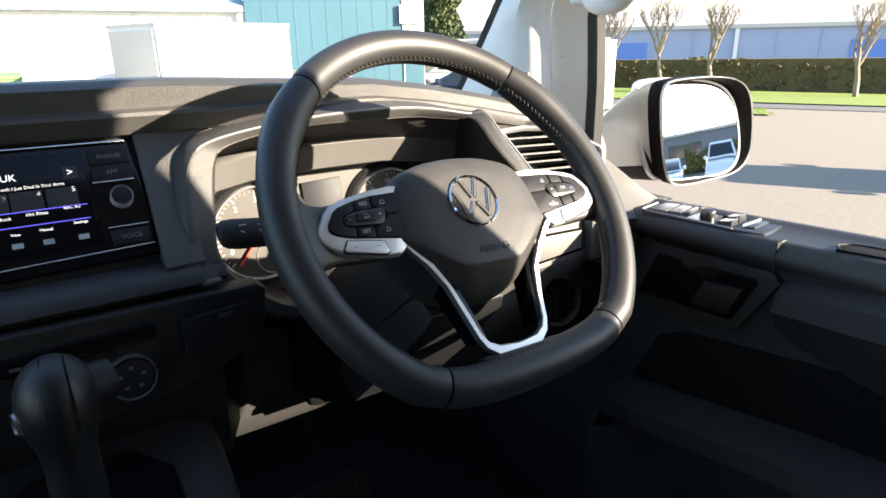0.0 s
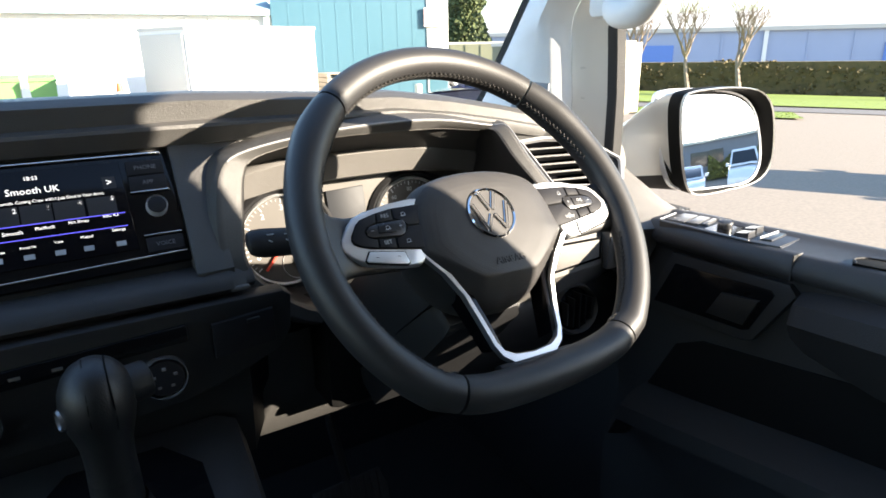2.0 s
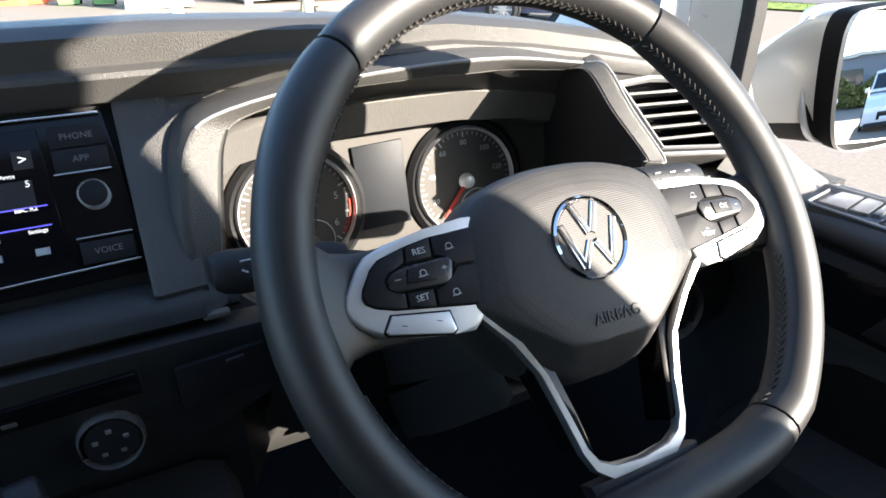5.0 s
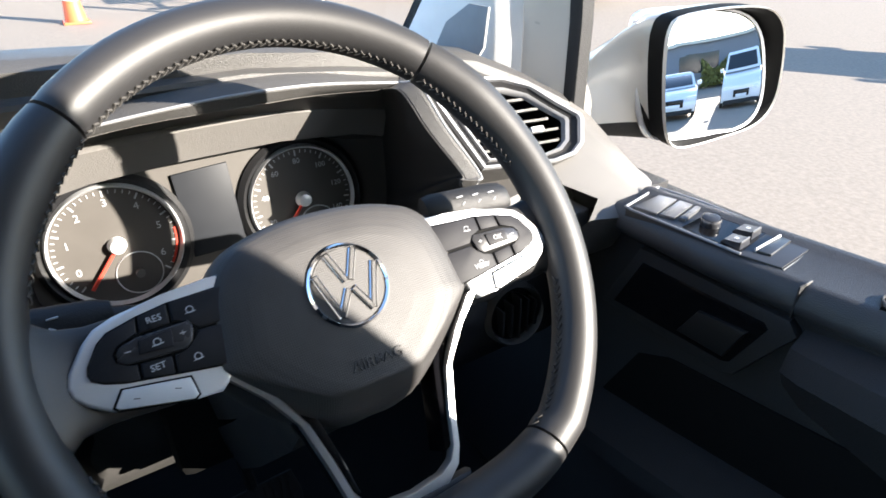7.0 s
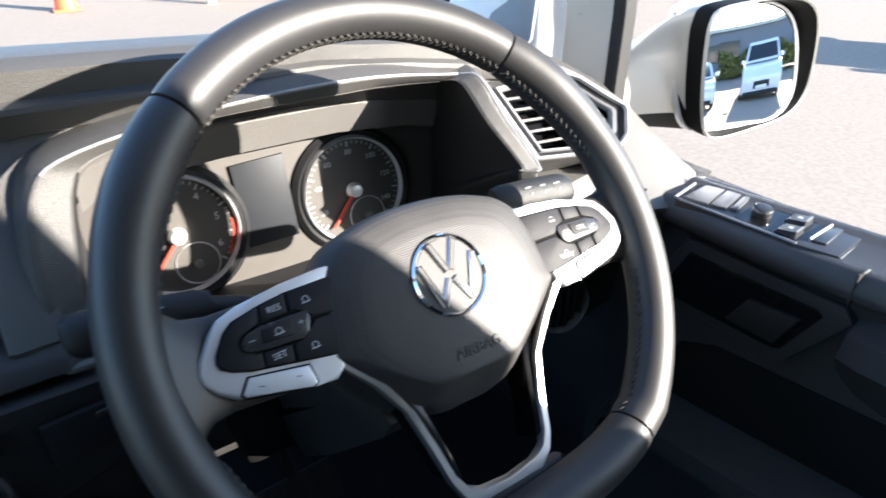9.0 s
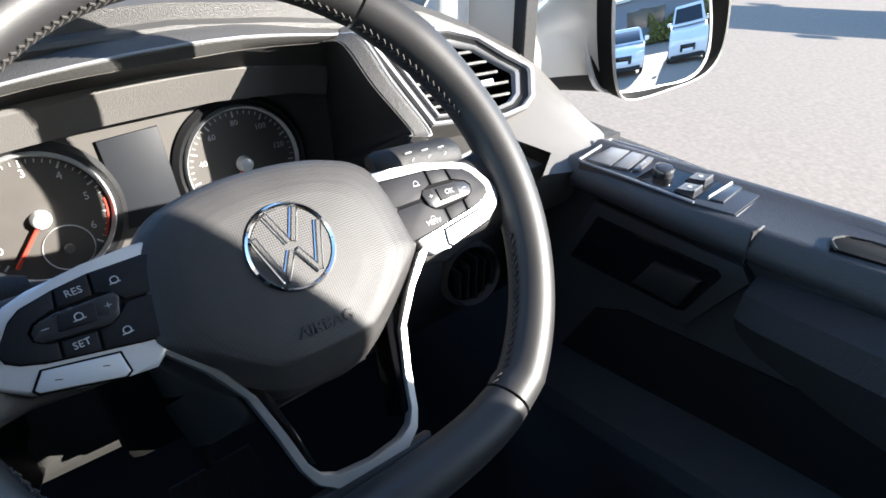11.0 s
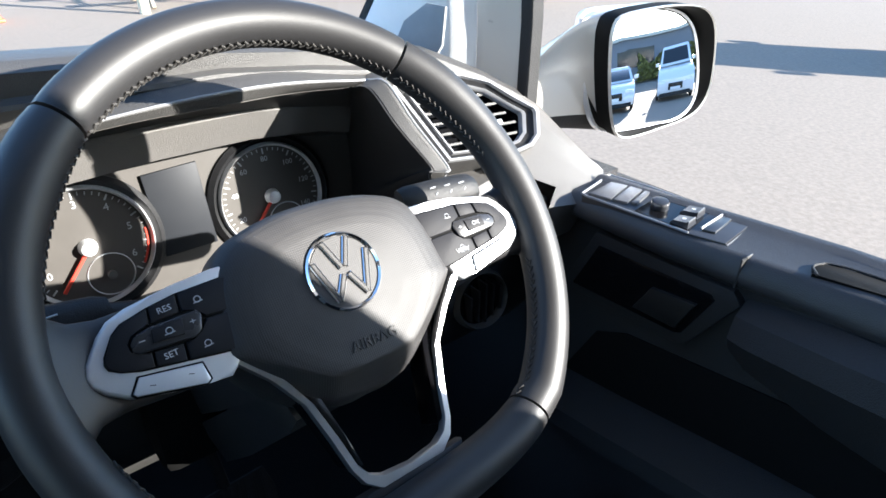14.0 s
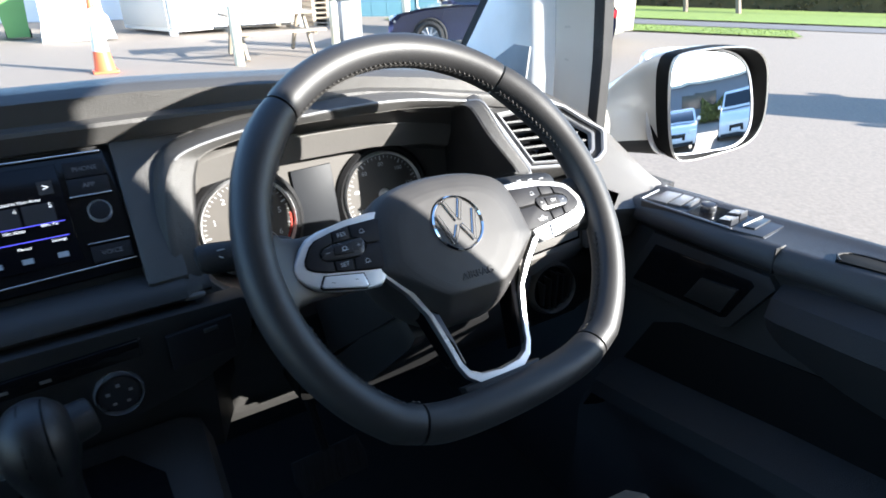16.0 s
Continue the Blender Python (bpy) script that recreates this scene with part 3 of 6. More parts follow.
TOP_E = [(1.06, 1.28), (1.00, 1.34), (0.88, 1.385), (0.80, 1.400), (0.73, 1.405), (0.700, 1.402), (0.685, 1.395), (0.680, 1.385), (0.676, 1.382), (0.675, 1.378), (0.674, 1.37), (0.69, 1.35), (0.76, 1.28)]


def blend(a, b, t):
    return [(p[0] + (q[0] - p[0]) * t, p[1] + (q[1] - p[1]) * t) for p, q in zip(a, b)]


stations = [(-0.80, TOP_L), (0.10, TOP_L), (0.16, TOP_L), (0.22, blend(TOP_L, TOP_M, 0.3)), (0.30, blend(TOP_L, TOP_M, 0.75)), (0.38, TOP_M), (0.46, blend(TOP_M, TOP_R, 0.25)), (0.54, blend(TOP_M, TOP_R, 0.6)), (0.62, TOP_R), (0.69, blend(TOP_R, TOP_E, 0.45)), (0.76, TOP_E)]
part("top_pad", loft([[(x, y, z) for y, z in prof] for x, prof in stations]), DASH, dash, "dark grained dashboard top pad")
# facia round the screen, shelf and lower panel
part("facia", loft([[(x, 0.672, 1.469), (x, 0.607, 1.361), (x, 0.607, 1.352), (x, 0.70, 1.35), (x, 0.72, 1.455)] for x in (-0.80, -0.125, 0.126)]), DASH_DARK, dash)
part("facia_edge", loft([[(x, 0.664 + d, 1.4705), (x, 0.584 + d, 1.361), (x, 0.586 + d, 1.352), (x, 0.70, 1.35), (x, 0.72, 1.455)] for x, d in ((0.1265, 0.0), (0.130, -0.002), (0.160, 0.0))]), DASH, dash, "grey plastic strip beside the screen")
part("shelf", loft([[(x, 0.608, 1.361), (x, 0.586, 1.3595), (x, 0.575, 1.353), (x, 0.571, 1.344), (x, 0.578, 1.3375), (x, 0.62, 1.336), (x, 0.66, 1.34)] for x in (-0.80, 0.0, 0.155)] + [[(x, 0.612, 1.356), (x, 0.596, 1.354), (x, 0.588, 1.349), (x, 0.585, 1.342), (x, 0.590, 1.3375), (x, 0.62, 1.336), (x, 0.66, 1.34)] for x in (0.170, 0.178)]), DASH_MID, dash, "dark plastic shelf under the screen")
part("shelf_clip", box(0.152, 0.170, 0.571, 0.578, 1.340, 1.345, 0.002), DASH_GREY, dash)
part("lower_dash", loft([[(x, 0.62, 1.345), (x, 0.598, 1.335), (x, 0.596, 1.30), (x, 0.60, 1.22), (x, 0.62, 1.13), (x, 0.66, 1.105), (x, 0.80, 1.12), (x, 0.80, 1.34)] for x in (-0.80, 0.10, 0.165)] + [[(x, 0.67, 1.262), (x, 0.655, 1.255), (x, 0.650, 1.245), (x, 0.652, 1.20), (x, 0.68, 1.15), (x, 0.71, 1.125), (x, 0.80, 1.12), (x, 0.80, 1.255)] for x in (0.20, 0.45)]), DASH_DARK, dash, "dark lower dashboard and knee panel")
part("knee_panel", loft([[(x, 0.644, 1.25), (x, 0.642, 1.19), (x, 0.652, 1.154), (x, 0.682, 1.105), (x, 0.735, 1.068), (x, 0.760, 1.060), (x, 0.79, 1.2)] for x in (0.10, 0.26, 0.50)]), DASH, dash, "grey knee panel")
PLATE = [(-0.80, 1.336), (0.198, 1.336), (0.206, 1.330), (0.203, 1.295), (0.190, 1.277), (0.150, 1.258), (0.10, 1.2475), (0.0, 1.240), (-0.80, 1.235)]
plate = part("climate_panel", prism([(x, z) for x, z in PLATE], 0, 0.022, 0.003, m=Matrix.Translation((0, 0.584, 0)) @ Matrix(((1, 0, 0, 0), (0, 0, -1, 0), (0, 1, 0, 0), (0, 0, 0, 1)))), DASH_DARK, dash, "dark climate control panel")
TP = Matrix(((1, 0, 0, 0), (0, 0, -1, 0), (0, 1, 0, 0), (0, 0, 0, 1)))
part("display_strip", prism([(-0.100, 1.2985), (0.106, 1.3075), (0.106, 1.3235), (-0.100, 1.3145)], 0, 0.004, 0.0006, m=Matrix.Translation((0, 0.562, 0)) @ TP), PIANO, plate, "gloss black strip")
part("strip_edge", box(0.1065, 0.108, 0.558, 0.562, 1.309, 1.324), BUTTON, plate)
part("coin_tray", prism([(0.128, 1.283), (0.186, 1.287), (0.186, 1.322), (0.128, 1.318)], 0, 0.004, 0.002, m=Matrix.Translation((0, 0.562, 0)) @ TP), BUTTON, plate)
part("tray_catch", prism([(0.160, 1.312), (0.172, 1.313), (0.172, 1.317), (0.160, 1.316)], 0, 0.006, 0.001, m=Matrix.Translation((0, 0.562, 0)) @ TP), DASH_MID, plate)
for k, x in enumerate((-0.03, 0.0, 0.03, -0.06)):
    part("button_mark", box(x, x + 0.008, 0.5568, 0.5578, 1.309, 1.3115), DASH_GREY, plate, smooth=False)
part("hazard_button", prism([(-0.135, 1.262), (-0.105, 1.263), (-0.105, 1.285), (-0.135, 1.284)], 0, 0.005, 0.001, m=Matrix.Translation((0, 0.562, 0)) @ TP), BUTTON, plate)
part("hazard_mark", prism([(-0.124, 1.270), (-0.115, 1.270), (-0.1195, 1.277)], 0, 0.006, 0, m=Matrix.Translation((0, 0.562, 0)) @ TP), RED, plate, "red warning triangle", False)
for x, z in ((0.082, 1.2775), (-0.062, 1.270)):
    kn = thing("climate_knob", "round black climate knob with chrome ring", "knob", (x, 0.56, z), "climate knobs")
    part("knob_ring", ring((x, 0.562, z), (0, -1, 0.12), 0.0205, 0.0175, 0.010, 40), RING, kn, "dull bright ring")
    part("knob_face", cyl((x, 0.565, z), (x, 0.554, z + 0.001), 0.0182, 0.0170, 32, 0.002), BUTTON, kn)
    for j in range(5):
        a = 2 * math.pi * j / 5 + 1.57
        part("knob_mark", box(x + 0.0095 * math.cos(a) - 0.0016, x + 0.0095 * math.cos(a) + 0.0016, 0.5528, 0.5545, z + 0.001 + 0.0095 * math.sin(a) - 0.0012, z + 0.001 + 0.0095 * math.sin(a) + 0.0012), MARK_DIM, kn, smooth=False)

# ---- infotainment ----
SO = Vector((0.010, 0.6365, 1.422))
SM = frame_at(SO, (1, 0, 0), (0, -0.865, 0.502))
unit = thing("radio_unit", "gloss black touchscreen radio with dials and side buttons", "car radio", SO)
part("front_panel", prism([(-0.136, -0.066), (0.117, -0.061), (0.120, -0.055), (0.110, 0.050), (-0.128, 0.050)], -0.01, 0.003, 0.0015, m=SM), PIANO, unit, "gloss black front panel")
part("screen_glass", prism([(-0.074, -0.046), (0.074, -0.044), (0.071, 0.042), (-0.072, 0.042)], 0.003, 0.0045, 0.0005, m=SM), material("dark display glass", (0.005, 0.005, 0.007), 0.12, vary=0.1, spec=0.18), unit, "dark lit touchscreen")
part("screen_edge", prism([(-0.081, -0.048), (-0.0755, -0.046), (-0.0735, 0.042), (-0.080, 0.044)], 0.003, 0.007, 0.001, m=SM), DASH_GREY, unit)
GLOW = material("screen print", (0.85, 0.87, 0.92), 0.5, vary=0.0, emit=0.35)
GLOW_BLUE = material("screen blue line", (0.06, 0.06, 0.5), 0.5, vary=0.0, emit=0.6)
TILE = material("screen tile", (0.035, 0.033, 0.034), 0.4, vary=0.1)
for text, x, y, s in (("Smooth UK", 0.0, 0.023, 0.0085), ("<", -0.061, 0.020, 0.009), (">", 0.060, 0.023, 0.009), ("1", -0.042, 0.004, 0.006), ("2", -0.016, 0.006, 0.006), ("3", 0.009, 0.0055, 0.006), ("4", 0.034, 0.0065, 0.006), ("5", 0.060, 0.0075, 0.006), ("Smooth", -0.020, -0.0135, 0.0048), ("BBC R2", 0.056, -0.0085, 0.004), ("BBC R1", -0.053, -0.014, 0.004), ("Hrt Xmas", 0.030, -0.0105, 0.004), ("PlanRock", 0.004, -0.012, 0.004), ("DAB", -0.057, -0.037, 0.0048), ("Band", -0.057, -0.030, 0.0032), ("Station list", -0.034, -0.029, 0.003), ("Preset list", -0.011, -0.0275, 0.003), ("View", 0.012, -0.0265, 0.0035), ("Manual", 0.034, -0.0255, 0.0035), ("Settings", 0.060, -0.023, 0.0035), ("Now on Smooth: Cutting Crew with I Just Died In Your Arms", 0.006, 0.0135, 0.0038), ("18:53", 0.0, 0.0345, 0.0050)):
    lettering("screen_text", text, s, SM @ pose(x, y, 0.0046), GLOW, unit, depth=0.0001)
for x in (-0.058, -0.033, -0.008, 0.017, 0.043):
    part("preset_tile", prism([(x - 0.004, -0.007), (x + 0.0195, -0.007), (x + 0.0195, 0.010), (x - 0.004, 0.010)], 0.0044, 0.0047, m=SM), TILE, unit, smooth=False)
for y in (-0.0078, -0.0205):
    part("screen_line", prism([(-0.068, y), (0.068, y), (0.068, y + 0.0007), (-0.068, y + 0.0007)], 0.0044, 0.0049, m=SM), GLOW_BLUE, unit, "blue lit line", False)
for x in (-0.034, -0.011, 0.012, 0.034, 0.060):
    part("screen_icon", prism([(x - 0.004, -0.0385), (x + 0.004, -0.0385), (x + 0.004, -0.034), (x - 0.004, -0.034)], 0.0044, 0.0048, m=SM), MARK, unit, smooth=False)
for x, y in ((-0.061, 0.020), (0.060, 0.023)):
    part("arrow_key", prism([(x - 0.0055, y - 0.0058), (x + 0.0055, y - 0.0058), (x + 0.0055, y + 0.0058), (x - 0.0055, y + 0.0058)], 0.0043, 0.0046, m=SM), TILE, unit, smooth=False)
for text, x, y in (("PHONE", 0.0925, 0.034), ("APP", 0.0925, 0.019), ("VOICE", 0.0965, -0.0425), ("RADIO", -0.103, 0.034), ("MEDIA", -0.103, 0.019), ("MENU", -0.103, -0.0465)):
    w = 0.016
    kb = part("side_button", prism([(x - w, y - 0.0072), (x + w, y - 0.0072), (x + w, y + 0.0072), (x - w, y + 0.0072)], 0.003, 0.0058, 0.0008, m=SM), BUTTON, unit)
    lettering("button_text", text, 0.0058, SM @ pose(x, y, 0.0060), MARK_DIM, kb, depth=0.0001)
for x0, x1, y in ((0.0755, 0.109, 0.0095), (-0.119, -0.086, 0.0095), (0.0795, 0.1125, -0.0335), (-0.120, -0.086, -0.0375)):
    part("button_edge", prism([(x0, y), (x1, y), (x1, y + 0.0012), (x0, y + 0.0012)], 0.004, 0.0068, 0.0003, m=SM), CHROME, unit, "thin chrome edge", m=None)
part("trim_line", prism([(-0.128, 0.0475), (0.108, 0.0475), (0.108, 0.0492), (-0.128, 0.0492)], 0.002, 0.0052, 0.0004, m=SM), CHROME, unit, "thin chrome line")
part("trim_line", prism([(-0.126, -0.0600), (0.1140, -0.0525), (0.1140, -0.0510), (-0.126, -0.0585)], 0.002, 0.0052, 0.0004, m=SM), CHROME, unit, "thin chrome line")
for x in (0.0955, -0.104):
    part("dial_ring", ring((x, -0.006, 0.003), (0, 0, 1), 0.0094, 0.0082, 0.011, 36, 0.8), SATIN, unit, "satin dial ring", m=SM)
    part("dial", cyl((x, -0.006, 0.002), (x, -0.006, 0.0135), 0.0084, 0.0080, 32, 0.001), BUTTON, unit, "black dial", m=SM)

# ---- instrument binnacle ----
binn = thing("instrument_binnacle", "grey instrument hood with speedometer and rev counter", "instrument cluster", (0.36, 0.70, 1.38))
FRONT = [(0.158, 0.590, 1.352), (0.156, 0.598, 1.385), (0.161, 0.612, 1.420), (0.171, 0.624, 1.446), (0.190, 0.630, 1.460), (0.25, 0.634, 1.4700), (0.33, 0.633, 1.4755), (0.42, 0.637, 1.4745), (0.50, 0.652, 1.4625), (0.51, 0.65, 1.462), (0.521, 0.636, 1.46), (0.532, 0.61, 1.427), (0.549, 0.58, 1.389), (0.544, 0.578, 1.382), (0.552, 0.590, 1.340), (0.50, 0.620, 1.280), (0.36, 0.620, 1.258), (0.25, 0.608, 1.272), (0.185, 0.592, 1.318)]
WIDE = [0.018, 0.021, 0.022, 0.020, 0.016, 0.010, 0.008, 0.010, 0.012, 0.012, 0.012, 0.012, 0.012, 0.011, 0.010, 0.008, 0.008, 0.010, 0.014]
BACK = [(0.186, 0.735, 1.285), (0.184, 0.735, 1.320), (0.184, 0.735, 1.360), (0.186, 0.738, 1.400), (0.195, 0.745, 1.430), (0.25, 0.752, 1.448), (0.33, 0.755, 1.454), (0.42, 0.755, 1.453), (0.50, 0.752, 1.442), (0.525, 0.748, 1.430), (0.535, 0.745, 1.410), (0.538, 0.742, 1.370), (0.538, 0.740, 1.320), (0.534, 0.740, 1.295), (0.525, 0.742, 1.283), (0.49, 0.744, 1.272), (0.36, 0.744, 1.268), (0.25, 0.744, 1.270), (0.20, 0.742, 1.276)]
FRONT = [tuple(p) for p in smooth_path(FRONT, 4, True)]
BACK = [tuple(p) for p in smooth_path(BACK, 4, True)]
WIDE = [p.x for p in smooth_path([(w, 0, 0) for w in WIDE], 4, True)]
cx = Vector((0.362, 0.66, 1.405))


def grown(loop, g, fwd, up=0.0):
    out = []
    for p in loop:
        d = Vector((p[0] - cx.x, 0, p[2] - cx.z))
        d.normalize()
        out.append(Vector(p) + d * g + Vector((0, fwd, up)))
    return out


def inward(loop, k, fwd):
    out = []
    for p, w in zip(loop, WIDE):
        d = Vector((p[0] - cx.x, 0, p[2] - cx.z)).normalized()
        out.append(Vector(p) - d * w * k + Vector((0, fwd, 0)))
    return out


part("side_face", strip([[(0.1575, 0.6655 - (1.4705 - z) * 0.73, z), ((0.1575 + x) / 2, 0.6655 - (1.4705 - z) * 0.73, z), (x, 0.6665 - (1.4705 - z) * 0.73, z)] for z, x in ((1.400, 0.166), (1.420, 0.169), (1.436, 0.174), (1.446, 0.179), (1.454, 0.187), (1.460, 0.198), (1.466, 0.225), (1.471, 0.260))]), DASH, binn, "grained panel beside the hood")
part("hood", loft([grown(FRONT, 0.016, 0.085, -0.008), grown(FRONT, 0.013, 0.030), grown(FRONT, 0.010, 0.010), grown(FRONT, 0.006, 0.003)], caps=False), DASH, binn, "dark grained instrument hood")
part("hood_trim", loft([grown(FRONT, 0.006, 0.003), grown(FRONT, 0.0045, 0.0), grown(FRONT, 0.0015, -0.001), inward(FRONT, 0.1, 0.0), inward(FRONT, 0.9, 0.004), inward(FRONT, 1.0, 0.007)], caps=False), DASH, binn, "grained hood lip")
part("hood_line", tube(grown(FRONT, 0.0035, -0.0008)[14:54], 0.0011, 6), TRIM, binn, "thin satin line round the hood")
part("hood_line", tube(inward(FRONT, 1.0, 0.0062)[14:54], 0.0007, 6), DASH_GREY, binn, "thin grey inner line")
lip = inward(FRONT, 1.0, 0.007)
groove = inward(FRONT, 1.12, 0.012)
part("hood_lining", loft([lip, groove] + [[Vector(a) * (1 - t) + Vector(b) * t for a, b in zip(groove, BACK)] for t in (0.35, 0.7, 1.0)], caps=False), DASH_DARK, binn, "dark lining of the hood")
part("ledge", loft([[(x, 0.752, 1.444 + d), (x, 0.722, 1.4405 + d), (x, 0.7155, 1.4375 + d), (x, 0.7135, 1.434 + d), (x, 0.7245, 1.404 + d), (x, 0.737, 1.400 + d)] for x, d in ((0.190, -0.022), (0.205, -0.012), (0.25, -0.004), (0.33, 0.0), (0.42, 0.0), (0.50, -0.008), (0.53, -0.016))]), DASH_GREY, binn, "grey ledge above the gauges")
GM = frame_at((0.36, 0.741, 1.33), (1, 0, 0), (0, -0.985, 0.17))
face = part("gauge_panel", prism([(x - 0.36, (z - 1.33) / 0.985) for x, y, z in grown(BACK, 0.004, 0)][::-1], -0.012, -0.003, 0, m=GM), GAUGE, binn, "dark brown-grey gauge panel", smooth=False)
for gx, r, name in ((0.079, 0.0585, "speedometer"), (-0.103, 0.0585, "rev_counter")):
    dial = part(name, cyl((gx, 0.001, -0.004), (gx, 0.001, -0.0005), r - 0.003, sides=56), GAUGE, binn, "dark round gauge face", m=GM)
    part("gauge_ring", ring((gx, 0.001, -0.003), (0, 0, 1), r, r - 0.0042, 0.009, 64), SATIN, dial, "satin silver gauge ring", m=GM)
    part("gauge_surround", ring((gx, 0.001, -0.003), (0, 0, 1), r + 0.010, r, 0.007, 64), DASH_DARK, dial, m=GM)
    part("gauge_hub", cyl((gx, 0.001, 0), (gx, 0.001, 0.009), 0.0085, 0.007, 28, 0.002), SATIN, dial, "pale gauge hub", m=GM)
    part("needle", bar((gx, 0.001), (gx - 0.030, -0.034), 0.003, 0.003, 0.0055), RED, dial, "red needle", m=GM)
    part("small_gauge", ring((gx + 0.012, -0.030, -0.001), (0, 0, 1), 0.021, 0.0198, 0.002, 40), MARK, dial, m=GM)
    part("small_hub", cyl((gx + 0.012, -0.030, 0), (gx + 0.012, -0.030, 0.005), 0.004, sides=20), DASH_GREY, dial, m=GM)
    n = 41
    ticks = []
    for i in range(n):
        a = radians(222 - 264 * i / (n - 1))
        l = 0.006 if i % 5 == 0 else 0.0032
        c, s = math.cos(a), math.sin(a)
        ticks.append(bar((gx + c * (r - 0.006), 0.001 + s * (r - 0.006)), (gx + c * (r - 0.006 - l), 0.001 + s * (r - 0.006 - l)), 0.0009 if i % 5 else 0.0016, -0.001, 0.0003))
    tagged(part("tick_ring", merge(*ticks), MARK, dial, "pale tick marks", False, GM), kind="stuff")
    labels = [str(20 * i) for i in range(1, 8)] if name == "speedometer" else [str(i) for i in range(0, 7)]
    for i, text in enumerate(labels):
        a = radians(205 - 230 * i / (len(labels) - 1))
        lettering("gauge_number", text, 0.010 if name == "rev_counter" else 0.008, GM @ pose(gx + math.cos(a) * (r - 0.0185), 0.001 + math.sin(a) * (r - 0.0175), -0.0003), MARK, dial, depth=0.0002)
part("red_arc", tube([Vector((-0.103 + 0.0515 * math.cos(a), 0.001 + 0.0515 * math.sin(a), 0.0)) for a in (radians(-35 + 40 * i / 10) for i in range(11))], 0.0012, 6), RED, binn, m=GM)
lcd = part("display", prism([(-0.040, -0.030), (0.012, -0.030), (0.010, 0.056), (-0.043, 0.054)], -0.003, 0.0005, 0.0008, m=GM), LCD, binn, "grey centre display")

# ---- air vents and right end of the dash ----
vent = thing("air_vent", "hexagonal side air vent with satin trim and slats", "air vent", (0.64, 0.62, 1.40))
VM = frame_at((0.6443, 0.6365, 1.4067), (0.994, -0.108, -0.024), (-0.070, -0.781, 0.621))
HEX = [(-0.100, 0.050), (-0.05, 0.055), (-0.008, 0.052), (0.027, 0.039), (0.056, 0.015), (0.081, -0.003), (0.082, -0.008), (0.072, -0.036), (0.058, -0.046), (0.030, -0.051), (-0.060, -0.045)]
sc = lambda k, z: [(x * k, y * k, z) for x, y in HEX]
part("vent_body", loft([sc(1.0, -0.10), sc(1.0, -0.012), sc(0.97, -0.002)], caps=False), DASH, vent, m=VM)
part("vent_trim", loft([sc(0.97, -0.002), sc(0.95, 0.002), sc(0.90, 0.001), sc(0.885, -0.003)], caps=False), TRIM, vent, "satin silver outer trim", m=VM)
part("vent_face", loft([sc(0.885, -0.003), sc(0.78, -0.008)], caps=False), DASH_DARK, vent, m=VM)
part("vent_trim", loft([sc(0.78, -0.008), sc(0.765, -0.004), sc(0.72, -0.006), sc(0.70, -0.012)], caps=False), TRIM, vent, "satin silver inner trim", m=VM)
part("vent_duct", loft([sc(0.70, -0.012), sc(0.66, -0.06), sc(0.05, -0.062)], caps=False), PIANO, vent, m=VM)
for i in range(5):
    y = 0.031 - 0.0125 * i
    part("slat", loft([[(x, y + 0.0012, -0.030), (x, y - 0.0012, -0.030), (x, y - 0.0055, -0.011), (x, y - 0.0030, -0.0105)] for x in (-0.072 + 0.004 * i, 0.024 + 0.009 * i - (0.012 if i == 4 else 0))]), DASH, vent, m=VM)
part("slat_tab", prism([(0.015, -0.006), (0.030, -0.006), (0.030, -0.012), (0.015, -0.012)], -0.012, -0.006, 0.001, m=VM), SATIN, vent)

part("end_panel", loft([[(x, y, z) for y, z in p] for x, p in ((0.44, ((0.60, 1.262), (0.585, 1.258), (0.580, 1.250), (0.60, 1.235), (0.72, 1.22), (0.72, 1.262))), (0.53, ((0.60, 1.290), (0.582, 1.284), (0.576, 1.265), (0.595, 1.235), (0.72, 1.22), (0.72, 1.290))), (0.575, ((0.60, 1.338), (0.58, 1.315), (0.572, 1.27), (0.59, 1.235), (0.72, 1.22), (0.72, 1.338))), (0.66, ((0.61, 1.345), (0.585, 1.318), (0.578, 1.27), (0.60, 1.235), (0.72, 1.22), (0.72, 1.345))), (0.700, ((0.62, 1.345), (0.605, 1.318), (0.60, 1.27), (0.62, 1.235), (0.72, 1.22), (0.72, 1.345))))]), DASH_GREY, dash, "grey panel beside the steering column")
part("end_panel_corner", box(0.648, 0.690, 0.568, 0.62, 1.262, 1.322, 0.004), DASH_GREY, dash)
part("lower_end_panel", loft([[(x, y, z) for y, z in ((0.60, 1.24), (0.588, 1.22), (0.592, 1.17), (0.63, 1.12), (0.74, 1.10), (0.74, 1.24))] for x in (0.42, 0.70)]), DASH_DARK, dash)
part("switch_plate", prism([(-0.042, -0.012), (0.042, -0.008), (0.044, 0.016), (-0.042, 0.020)], 0, 0.003, 0.001, m=frame_at((0.595, 0.577, 1.290), (1, 0.03, 0), (0, -0.98, 0.15))), DASH_GREY, dash, "grey blank switch plate")
part("switch_plate_edge", prism([(-0.045, -0.015), (0.045, -0.011), (0.047, 0.019), (-0.045, 0.023)], 0, 0.0018, 0, m=frame_at((0.595, 0.5765, 1.290), (1, 0.03, 0), (0, -0.98, 0.15))), PIANO, dash)
sv = thing("round_vent", "round black air vent under the dash end", "air vent", (0.607, 0.572, 1.213))
part("vent_ring", ring((0.607, 0.590, 1.208), (-0.1, -0.97, 0.2), 0.037, 0.030, 0.014, 40), DASH, sv)
